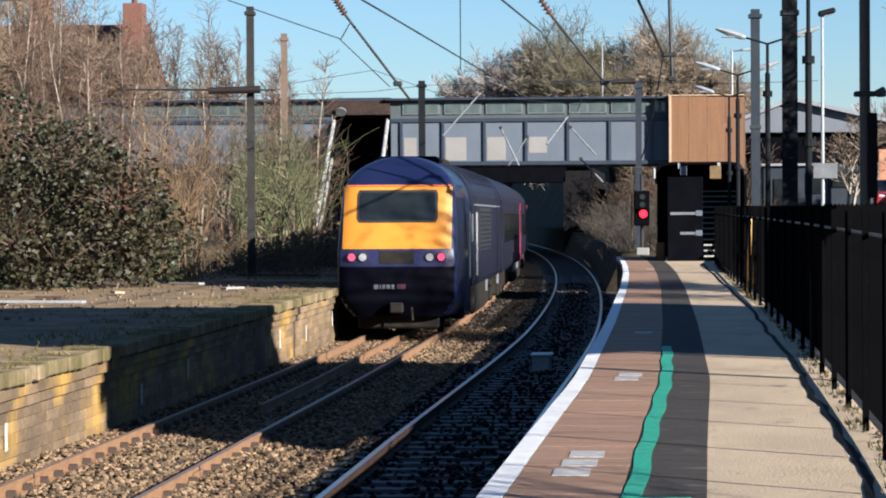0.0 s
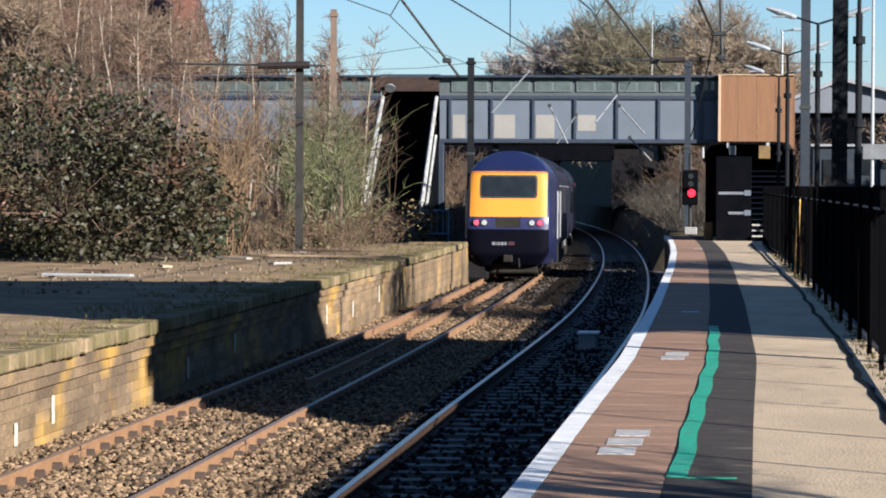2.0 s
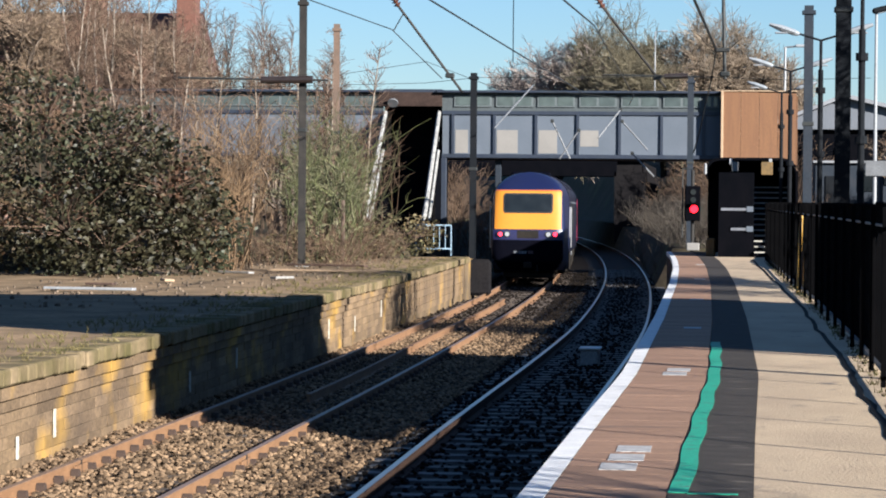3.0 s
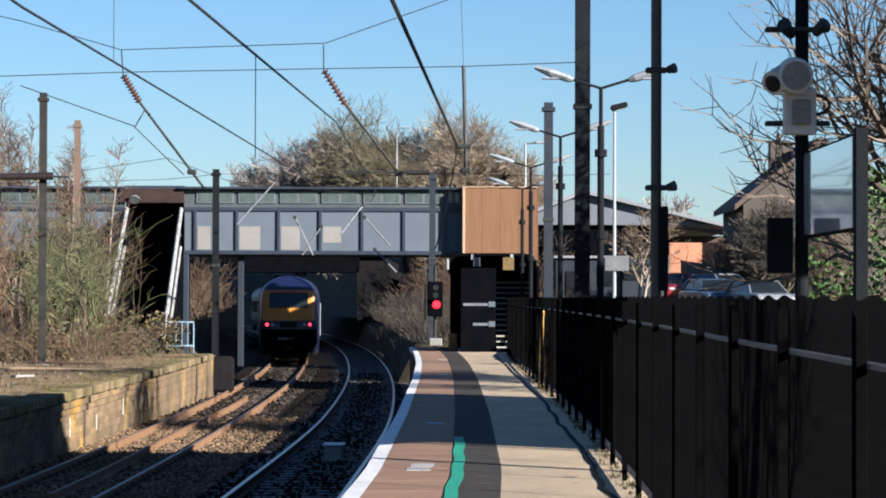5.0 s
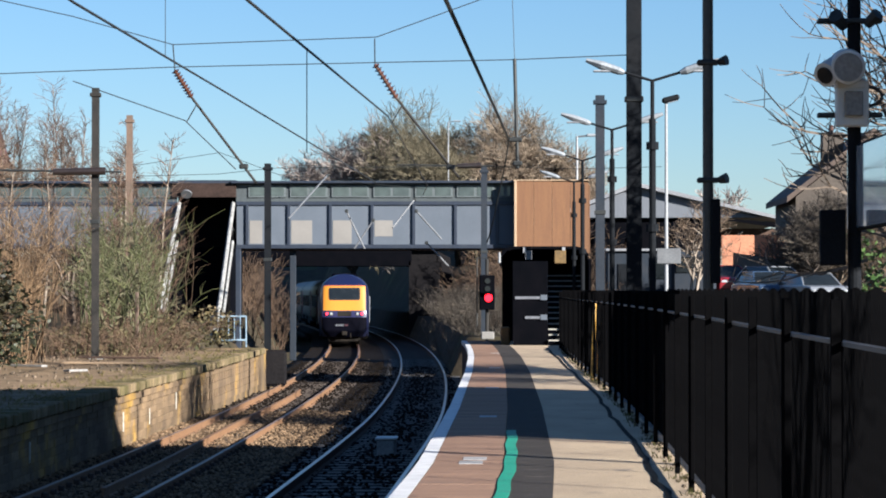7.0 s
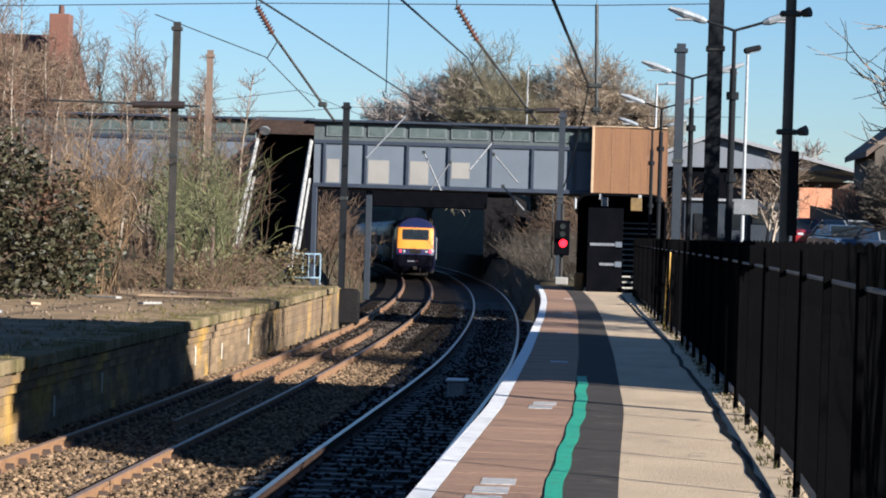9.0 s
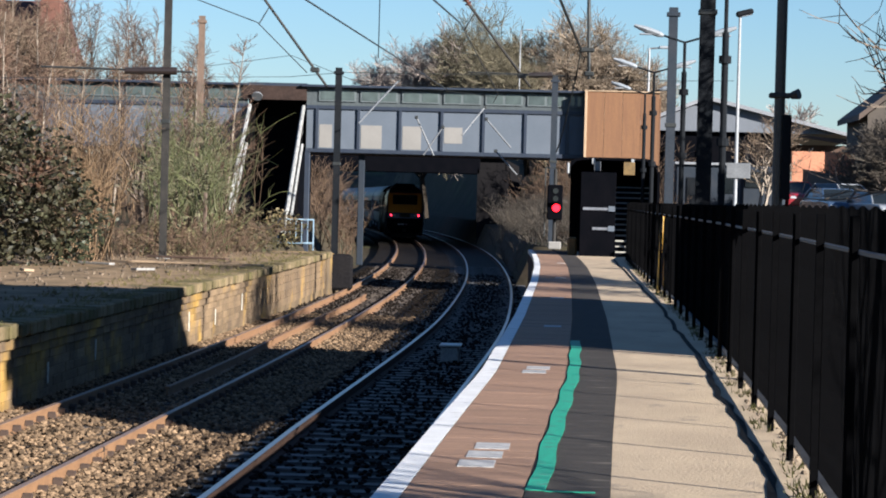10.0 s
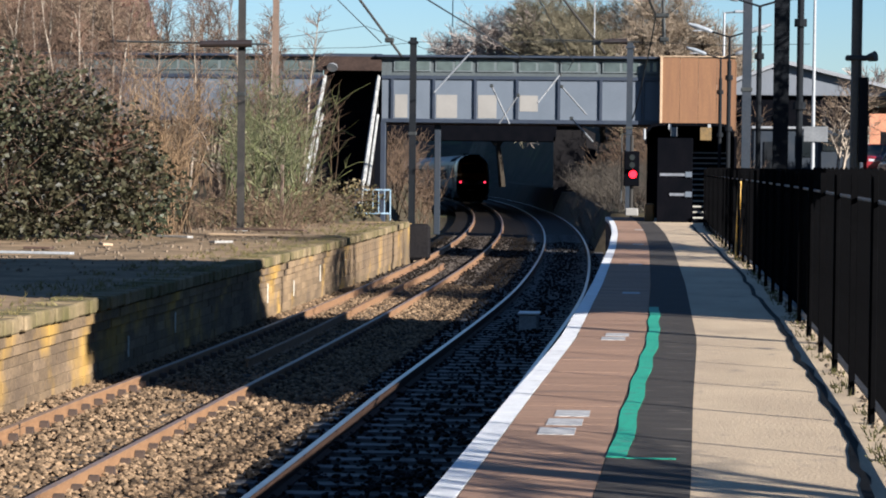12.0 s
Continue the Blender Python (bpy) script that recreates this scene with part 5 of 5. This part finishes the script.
M["olivecrown"] = mat("olive_twigs", (0.17, 0.145, 0.09), 0.9, (0.135, 0.115, 0.07), 1, 20, 0.0, island=0.3)
M["paletwig"] = mat("straw_twigs", (0.218, 0.157, 0.103), 0.9, (0.17, 0.121, 0.0789), 1, 20, 0.0, island=0.3)
M["palebark"] = mat("pale_bark", (0.151, 0.113, 0.0818), 0.9, (0.1, 0.0786, 0.0598), 1, 20, 0.0, island=0.25)
# grey-brown twigs, darkened to put the cutting's shade in the colour
M["greytwig"] = mat("grey_twigs", (0.085, 0.068, 0.05), 0.9, (0.06, 0.05, 0.037), 1, 20, 0.0, island=0.3)


# ---- houses, shed, cars ----
def build_houses():
    h = thing("brick_house", "red-brick house with a clay tile roof among birches", "house")
    part("wall", bx(-33, -24.2, 120, 128, 2, 7.6), "redbrick", h)
    prism_bm = bmesh.new()
    prism(prism_bm, [(119.6, 7.5), (124, 10.2), (128.4, 7.5)], "x", -33.5, -23.9)
    part("roof", prism_bm, "roof", h)
    for x, z in ((-28.5, 11.8), (-24.2, 11.0)):
        c = part("chimney", bx(x - 0.45, x + 0.45, 121.5, 122.5, 7.5, z, 0.02), "redbrick", h)
        part("chimney_pot", rd((x, 122, z), (x, 122, z + 0.4), 0.14, 0.12, n=10), "roof", c)
    for x in (-31, -28.4, -26):
        w = part("window", bx(x - 0.5, x + 0.5, 119.9, 119.98, 5, 6.4), "whitepost", h)
        part("pane", bx(x - 0.42, x + 0.42, 119.86, 119.9, 5.08, 6.32), "glass", w)
    g = thing("gabled_house", "pale rendered house with a dark tiled gable and chimney", "house")
    bm = bmesh.new()
    prism(bm, [(14.6, 0.5), (14.6, 6.5), (18.6, 9.7), (22.6, 6.5), (22.6, 0.5)], "y", 141, 152)
    part("wall", bm, "render", g)
    bm = bmesh.new()
    prism(bm, [(14.1, 6.2), (18.6, 9.75), (23.1, 6.2), (23.1, 6.5), (18.6, 10.05), (14.1, 6.5)], "y", 140.5, 152.4)
    part("roof", bm, "darkroof", g)
    c = part("chimney", bx(16.1, 17.2, 142, 143, 7.4, 9.9, 0.02), "render", g)
    part("chimney_pot", rd((16.6, 142.5, 9.9), (16.6, 142.5, 10.3), 0.14, 0.12, n=10), "roof", c)
    s = thing("industrial_shed", "grey clad shed with a shallow gable and dark base", "building")
    bm = bmesh.new()
    prism(bm, [(3.6, 6.2), (3.6, 6.5), (7.6, 8.1), (15.6, 6.2)], "y", 170, 200)
    part("upper_wall", bm, "cladding", s)
    bm = bmesh.new()
    prism(bm, [(3.3, 6.45), (7.6, 8.15), (17.2, 5.9), (17.2, 6.1), (7.6, 8.4), (3.3, 6.68)], "y", 169.4, 200)
    part("roof", bm, "roofgrey", s)
    part("lower_wall", bx(3.7, 12.4, 170.5, 199, 0.8, 6.2), "dark", s)
    bm = bmesh.new()
    prism(bm, [(12.4, 6.15), (17.1, 5.45), (17.1, 5.85), (12.4, 6.19)], "y", 169.7, 169.95)
    part("fascia", bm, "dark", s)
    for x in (5.2, 7.7, 10.2, 12.7, 16.2):
        part("column", bx(x - 0.12, x + 0.12, 170.0, 170.25, 0.8, 5.3), "darkmast", s)
    part("brick_wall", bx(10.9, 14.4, 142.6, 142.9, 1.0, 4.55), "orange", s, "orange brick wall in sunlight")
    for x in (13.2, 15.6):
        part("brace", rd((x, 170.2, 4.3), (x + 1.1, 170.2, 5.35), 0.07), "darkmast", s)
    f = thing("timber_fence", "weathered timber board fence round the car park", "fence")
    bm = bx(-0.17, 0.17, -0.012, 0.012, -0.6, 1.8, 0.004)
    first = None
    for k in range(60):
        kk = k / 59
        if first is None:
            first = ob = part("board", bm, "timber", f)
        else:
            ob = new("board", first.data)
            ob.parent = f
        ob.matrix_basis = pose(11.5 + kk * 5.2, 142 - kk * 18, 1.8 - 1.2 * kk + 0.02 * random.random(), 0, 0, -70)
    hut = thing("site_cabin", "grey site cabin with a dark window in the car park", "cabin")
    part("wall", bx(4.4, 7.6, 128, 131, 0.9, 3.5, 0.03), "bluegrey", hut)
    part("roof", bx(4.3, 7.7, 127.8, 131.2, 3.5, 3.62, 0.02), "roofgrey", hut)
    part("window", bx(6.4, 7.4, 127.94, 128.0, 2.2, 3.2), "trainglass", hut)
    part("door", bx(4.9, 5.6, 127.94, 128.0, 0.95, 2.9), "darkmast", hut)
    v = thing("parked_van", "dark parked van with a pale front", "van")
    part("body", bx(7.0, 9.0, 121, 125, 1.4, 3.35, 0.15), "bluegrey", v)
    v.matrix_basis = pose(0, 0, 0.05)
    part("windscreen", bx(7.2, 8.8, 120.93, 121.0, 2.4, 3.1), "trainglass", v)
    for x in (7.2, 8.8):
        part("wheel", rd((x - 0.1, 122, 1.45), (x + 0.1, 122, 1.45), 0.33, n=14), "tyre", v)


M["darkroof"] = mat("dark_tiles", (0.0888, 0.0629, 0.0481), 0.85, (0.0592, 0.0444, 0.037), 1, 14, 0.2)
M["roofgrey"] = mat("grey_sheet_roof", (0.222, 0.229, 0.244), 0.5, (0.178, 0.185, 0.2), 1, 10, 0.05)


def build_car(x, y, rz, paint, label, z=None):
    c = thing("parked_car", label, "car", "parked cars")
    body = bmesh.new()
    prism(body, [(-2.1, 0.35), (-2.15, 0.75), (-1.95, 0.92), (-1.1, 0.98), (1.7, 0.98), (2.05, 0.9), (2.1, 0.6), (2.05, 0.35)], "x", -0.86, 0.86)
    bmesh.ops.bevel(body, geom=body.edges[:], offset=0.06, segments=2, affect="EDGES", profile=0.6)
    part("body", body, paint, c)
    roof = bmesh.new()
    v0 = [roof.verts.new(p) for p in ((-0.8, -1.15, 0.97), (0.8, -1.15, 0.97), (0.8, 1.75, 0.97), (-0.8, 1.75, 0.97))]
    v1 = [roof.verts.new(p) for p in ((-0.62, -0.45, 1.45), (0.62, -0.45, 1.45), (0.62, 1.2, 1.45), (-0.62, 1.2, 1.45))]
    for i in range(4):
        roof.faces.new((v0[i], v0[(i + 1) % 4], v1[(i + 1) % 4], v1[i]))
    roof.faces.new(v1)
    roof.faces.new(v0[::-1])
    part("cabin_glass", roof, "trainglass", c)
    part("roof", bx(-0.64, 0.64, -0.48, 1.22, 1.43, 1.48, 0.02), paint, c)
    for s in (-1, 1):
        for yy in (-1.3, 1.3):
            w = part("wheel", rd((s * 0.72, yy, 0.32), (s * 0.88, yy, 0.32), 0.32, n=16), "tyre", c)
            part("rim", rd((s * 0.87, yy, 0.32), (s * 0.895, yy, 0.32), 0.2, n=12), "greysteel", w)
        part("pillar", rd((s * 0.8, -1.15, 0.97), (s * 0.63, -0.45, 1.45), 0.035), paint, c)
        part("pillar", rd((s * 0.8, 1.75, 0.97), (s * 0.63, 1.2, 1.45), 0.045), paint, c)
        part("headlight", bx(s * 0.65 - 0.14, s * 0.65 + 0.14, -2.16, -2.1, 0.68, 0.8, 0.02), "headlens", c)
    c.matrix_basis = pose(x, y, (ground_z(x, y) if z is None else z), 0, 0, rz)
    return c


M["redpaint"] = mat("red_car_paint", (0.207, 0.0148, 0.0222), 0.25, (0.185, 0.0148, 0.0222), 2, 10, 0.0, coat=0.6)
M["silverpaint"] = mat("silver_car_paint", (0.16, 0.17, 0.19), 0.35, (0.15, 0.16, 0.175), 2, 10, 0.0, metal=0.0, coat=0.4, grain=0.96)
M["bluepaintcar"] = mat("blue_car_paint", (0.037, 0.0592, 0.104), 0.25, (0.0296, 0.0518, 0.0962), 2, 10, 0.0, coat=0.6)


def build_cars():
    build_car(9.6, 125, 14, "redpaint", "red parked hatchback beyond the fence")
    build_car(8.2, 132, 15, "bluepaintcar", "dark blue parked car beside the red one")
    build_car(10.4, 113, 12, "bluepaintcar", "dark blue parked saloon car")
    build_car(11.6, 122, 30, "silverpaint", "silver parked estate car")
    build_car(12.0, 110, 16, "silverpaint", "silver-grey parked car near the fence")


# ---- small things ----
def build_marks():
    """Painted markings on the platform."""
    for x, y, n in ((-0.62, 17.1, 3), (-0.42, 26.4, 2), (-0.345, 36.0, 1), (-0.38, 46.5, 1), (-0.42, 58.5, 1), (-0.5, 72, 1)):
        m = thing("edge_marking", "worn white painted letters along the platform edge", "marking", "edge markings", kind="structure")
        for k in range(n):
            w = 0.115
            part("painted_bar", bx(x - w + 0.03 * k, x + w + 0.03 * k, y + k * 0.62 - 0.22, y + k * 0.62 + 0.22, 0.0005, 0.005), "whiteworn", m)
    g = thing("green_line", "green painted guide line along the platform", "marking", kind="structure")
    bm = bmesh.new()
    sweep(bm, [(along(EDGE, y) + 0.85 + 0.012 * math.sin(y * 2.3), y, 0) for y in spread(15.6, 32.4, 0.6)], [(0.0, 0.003), (0.0, 0.008), (0.115, 0.008), (0.115, 0.003)])
    part("green_band", bm, "green", g)
    part("green_end", bx(-0.17, 0.12, 15.55, 15.6, 0.003, 0.007), "green", g)
    c = thing("tar_seam", "wandering black tar seam in the asphalt", "crack", kind="structure")
    bm = bmesh.new()
    seam = [(1.0, 8), (1.05, 11.5), (1.11, 14.47), (1.14, 15.4), (1.235, 17.6), (1.225, 19.3), (1.27, 21.5), (1.25, 24.4), (1.3, 27), (1.33, 30.3), (1.3, 36), (1.32, 43), (1.22, 52), (1.15, 60), (1.0, 72), (0.95, 80)]
    pts = []
    for (xa, ya), (xb, yb) in zip(seam, seam[1:]):
        for i in range(5):
            k = i / 5
            pts.append((xa + (xb - xa) * k + 0.014 * math.sin((ya + (yb - ya) * k) * 3.1) + 0.012 * math.sin((ya + (yb - ya) * k) * 7.3), ya + (yb - ya) * k, 0.001))
    sweep(bm, pts, [(-0.03, 0.0), (-0.03, 0.004), (0.026, 0.004), (0.026, 0.0)])
    part("tar", bm, "tarblack", c)


M["whiteworn"] = mat("worn_white_paint", (0.503, 0.488, 0.466), 0.7, (0.333, 0.318, 0.303), 9, 60, 0.05)
M["tarblack"] = mat("black_tar", (0.006, 0.006, 0.006), 0.7, (0.01, 0.01, 0.01), 4, 40, 0.1, spec=0.05)


def build_clutter():
    rng = random.Random(9)
    y = thing("yellow_poles", "two yellow poles leaning on the fence", "poles")
    for dx in (0, 0.11):
        part("pole", rd((1.44 + dx, 50.2, 0.0), (1.5 + dx, 50.6, 1.42), 0.035), "yellowpole", y)
    b = thing("track_box", "pale grey equipment box between the rails", "equipment box")
    part("case", bx(-2.33, -2.02, 46.0, 46.6, -1.15, -0.86, 0.03), "concrete", b)
    part("lid", bx(-2.36, -1.99, 45.97, 46.63, -0.86, -0.83, 0.01), "offwhite", b)
    # fishplates and rail chairs
    for x in (TRACK_L - 0.7525, TRACK_L + 0.7525):
        s = thing("rail_joint", "bolted joint between two rails", "rail joint", "rail joints")
        yy = 26.2 if x < TRACK_L else 27.0
        q = track(x, yy)
        part("fishplate", bx(q.x + 0.016, q.x + 0.045, yy - 0.25, yy + 0.25, q.z - 0.12, q.z - 0.045, 0.005), "rust", s)
        part("gap", bx(q.x - 0.04, q.x + 0.048, yy - 0.008, yy + 0.008, q.z - 0.15, q.z + 0.001), "rubber", s)
    # planks and rubble on the old platform
    for px, py, l, rz, m in ((-11.2, 47.6, 1.7, 82, "whitepost"), (-11.6, 50.2, 0.55, 80, "darkbrick"), (-8.7, 61, 3.2, 78, "palewood"), (-10.6, 59, 0.9, 60, "concrete"), (-9.6, 66, 2.2, 70, "darkbrick"), (-10.9, 53, 0.6, 20, "palewood"), (-9.0, 55.5, 0.5, 140, "concrete")):
        p = thing("plank", "discarded board lying on the old platform", "plank", "discarded boards")
        part("board", bx(-0.1, 0.1, -l / 2, l / 2, 0, 0.05, 0.008), m, p)
        p.matrix_basis = pose(px, py, 0.0, 0, 2, rz)
    s = Soup()
    for i in range(520):
        yy = rng.uniform(40, 74)
        x = old_edge(yy) - rng.uniform(1.2, 6.5)
        r = rng.uniform(0.008, 0.032)
        s.tube(Vector((x, yy, -0.03)), Vector((x + rng.uniform(-r, r) * 0.3, yy + rng.uniform(-r, r) * 0.3, r * 0.35)), r * 1.4, r, 5)
        k = len(s.v)
        s.f.append((k - 5, k - 4, k - 3, k - 2, k - 1))
    tagged(s.done("rubble", "rubblestone"), "scattered rubble and dry litter on the old platform", "rubble", kind="stuff")
    s = Soup()
    for i in range(420):
        yy = rng.uniform(9, 76)
        x = along(FENCE, yy) - rng.uniform(0.0, 0.2) ** 1.2
        r = rng.uniform(0.01, 0.032)
        s.tube(Vector((x, yy, -0.01)), Vector((x + rng.uniform(-r, r) * 0.4, yy + rng.uniform(-r, r) * 0.4, r * 0.7)), r, r * 0.6, 5)
        k = len(s.v)
        s.f.append((k - 5, k - 4, k - 3, k - 2, k - 1))
    tagged(s.done("rubble", "rubblestone"), "crumbled asphalt and moss along the fence foot", "rubble", kind="stuff")
    lr = thing("loose_rail", "rusty spare rail lying between the running rails", "rail")
    bm = bmesh.new()
    sweep(bm, [tuple(track(-5.46 + 0.04 * math.sin(y * 0.2), y, -0.13)) for y in spread(36, 76, 2.0)], [(-0.06, -0.02), (0.06, -0.02), (0.015, 0.0), (0.015, 0.08), (0.034, 0.09), (0.034, 0.12), (-0.034, 0.12), (-0.034, 0.09), (-0.015, 0.08), (-0.015, 0.0)])
    part("rail", bm, "rust", lr)
    eb = thing("end_block", "dark block at the end of the old platform", "block")
    bm = bx(-0.42, 0.42, -0.5, 0.5, -0.55, 0.52, 0.09)
    part("block", bm, "shadeblack", eb)
    eb.matrix_basis = pose(-7.2, 80.2, -0.62, 0, 0, 12)
    for name, label, n, spot in (("dry_grass", "dry moss and grass tufts on the old platform edge", 1500, lambda yy: old_edge(yy) - 0.1 - 1.6 * rng.random() ** 2), ("weeds", "mossy weeds along the foot of the fence", 380, lambda yy: along(FENCE, yy) - 0.02 - 0.16 * rng.random())):
        s = Soup()
        for i in range(n):
            yy = 22 + 54 * rng.random() if name == "dry_grass" else 12 + 60 * rng.random() ** 1.3
            if noise.noise(Vector((yy * 0.9, 4.0, 0.0))) < -0.05:
                continue
            x = spot(yy)
            for q in range(4):
                hh = rng.uniform(0.025, 0.085)
                p = Vector((x + rng.gauss(0, 0.02), yy + rng.gauss(0, 0.03), -0.02))
                s.tube(p, p + Vector((rng.gauss(0, 0.5), rng.gauss(0, 0.5), 1.0)) * hh, 0.007, 0.002, 3)
        tagged(s.done(name, "drygrass" if name == "dry_grass" else "mossgreen"), label, "grass", kind="stuff")
    st = thing("short_post", "short rusty post at the edge of the brambles", "post")
    part("post", bx(-10.08, -9.99, 71.9, 72.0, -0.05, 1.62, 0.01), "rustmast", st)
    pw = thing("platform_end_wall", "dark ramp wall at the old platform end", "wall", kind="structure")
    bm = bmesh.new()
    prism(bm, [(78, -1.6), (78, 0.0), (80.5, -0.1), (82, -0.9), (82, -1.6)], "x", -8.9, old_edge(78) - 0.05)
    part("ramp", bm, "mortar", pw)


M["drygrass"] = mat("dry_grass", (0.2, 0.16, 0.07), 0.9, (0.12, 0.11, 0.045), 1.5, 20, 0.0, island=0.4, spec=0.1)
M["mossgreen"] = mat("moss_green", (0.09, 0.1, 0.03), 0.9, (0.14, 0.12, 0.05), 2, 20, 0.0, island=0.4, spec=0.1)
M["rubblestone"] = mat("rubble", (0.15, 0.11, 0.075), 0.95, (0.09, 0.07, 0.045), 5, 30, 0.2, island=0.5)


M["limewash"] = mat("limewash", (0.5, 0.48, 0.42), 0.9, (0.3, 0.27, 0.2), 12, 60, 0.1)


def build_wall_faces(op):
    """Brick courses and coping stones on the face of the old platform, the stretch nearest the tracks."""
    brick = cop = None
    for row in range(7):
        z = -1.08 + row * 0.128
        y = 22.0 + (0.29 if row % 2 else 0)
        out = (0, 0, 0, 0, 0, 0.05, 0.1)[row]
        while y < 60:
            if brick is None:
                brick = ob = part("brick", bx(-0.05, 0.05, 0.004, 0.576, 0.003, 0.125, 0.006), "brick", op)
            else:
                ob = new("brick", brick.data)
                ob.parent = op
            ang = math.degrees(math.atan2(old_edge(y + 0.5) - old_edge(y), 0.5))
            ob.matrix_basis = pose(old_edge(y) - 0.165 + out + random.uniform(-0.006, 0.006), y, z, 0, 0, -ang)
            y += 0.58
    y = -13.9
    while y < 78:
        if cop is None:
            cop = ob = part("coping_stone", bx(-0.5, 0.06, 0.004, 0.3, -0.17, 0.0, 0.02), "coping", op)
        else:
            ob = new("coping_stone", cop.data)
            ob.parent = op
        ang = math.degrees(math.atan2(old_edge(y + 0.5) - old_edge(y), 0.5))
        ob.matrix_basis = pose(old_edge(y) + random.uniform(-0.02, 0.02), y, 0.004 + random.uniform(-0.01, 0.01), 0, random.uniform(-0.8, 0.8), -ang)
        y += 0.304
    y = 60.0
    s = bmesh.new()
    while y < 78:
        for row in range(5):
            box(s, old_edge(y) - 0.21, old_edge(y) - 0.1, y + 0.01 + 0.2 * (row % 2), y + 0.6, -1.05 + row * 0.18, -0.88 + row * 0.18)
        y += 0.62
    tagged(part("wall_blocks", s, "brick", op), kind="stuff")
    for y, z0, z1 in ((26.4, -0.95, -0.72), (27.9, -0.86, -0.56), (35.2, -0.9, -0.62), (38.7, -0.8, -0.5), (48.3, -0.85, -0.5), (52.0, -0.9, -0.6), (56.4, -0.8, -0.45), (61.5, -0.85, -0.5)):
        x = old_edge(y)
        part("lime_streak", bx(x - 0.112, x - 0.1, y - 0.05, y + 0.05, z0, z1, 0.004), "limewash", op, "white lime streak")
    chair = None
    for x in (TRACK_L - 0.7525, TRACK_L + 0.7525):
        yy = 14.0
        while yy < 48:
            q = track(x, yy)
            if chair is None:
                chair = thing("rail_chair", "rusty iron rail chair on a sleeper", "rail chair", "rail chairs")
                part("casting", bx(-0.12, 0.15, -0.06, 0.06, -0.155, -0.13, 0.01), "rustkey", chair)
                bm = bmesh.new()
                prism(bm, [(-0.055, -0.13), (-0.045, -0.085), (-0.02, -0.06), (0.02, -0.06), (0.045, -0.085), (0.055, -0.13)], "x", 0.02, 0.1)
                part("key", bm, "rustkey", chair)
                chair.matrix_basis = pose(q.x, q.y, q.z)
            else:
                copy_thing(chair, pose(q.x, q.y, q.z))
            yy += 0.66


def build_shade():
    """An unseen gabled brick building and bare tree beyond the fence, which shade the platform and the tracks."""
    t = thing("gabled_building", "plain brick building with a slate roof beyond the fence", "building")
    bm = bmesh.new()
    prism(bm, [(24.3, -0.4), (24.3, 10.3), (25.6, 11.35), (36.0, 7.35), (36.0, -0.4)], "y", 2.0, 9.0)
    part("wall", bm, "redbrick", t)
    # added overhang, shaped to set the near edge of the shade band
    bm = bmesh.new()
    prism(bm, [(21.5, 4.3), (21.5, 8.0), (24.3, 10.2), (24.3, 4.3)], "y", 8.0, 8.95)
    part("jetty", bm, "redbrick", t)
    for name, pts in (("roof_slope", [(21.2, 8.05), (25.6, 11.6), (25.6, 11.4), (21.3, 7.9)]), ("roof_slope", [(25.6, 11.6), (36.4, 7.45), (36.4, 7.25), (25.6, 11.4)])):
        bm = bmesh.new()
        prism(bm, pts, "y", 1.8, 9.2)
        part(name, bm, "darkroof", t)
    t.matrix_basis = pose(0, 0, 0, 0, 0, math.degrees(math.atan2(SUN_FROM.x, -SUN_FROM.y)))
    bare_tree("bare_tree", 7.0, 9.0, 0.0, 7.6, 91, "tall bare tree beyond the fence", "bark", "twig", 4, 2, 0.24, 2, 0.14, 0.01, 0.0, 0.4)


build_fence()
power_car = build_power_car()
coach = build_coach()
coaches = [coach] + [copy_thing(coach, Matrix()) for _ in range(3)]
build_footbridge()
build_road_bridge()
build_overhead()
build_lamps()
build_signal()
build_stairs()
build_left_stairs()
build_vegetation()
build_houses()
build_cars()
build_marks()
build_clutter()
build_shade()
build_paving(deck)
build_wall_faces(old_platform)


# ---- movement ----
def motions():
    walk(power_car, [(t, on_track(y, 17.8)) for t, y in TRAIN_Y])
    for k, c in enumerate(coaches):
        walk(c, [(t, on_track(y + 17.95 + 23.1 * k, 23.0)) for t, y in TRAIN_Y])


motions()
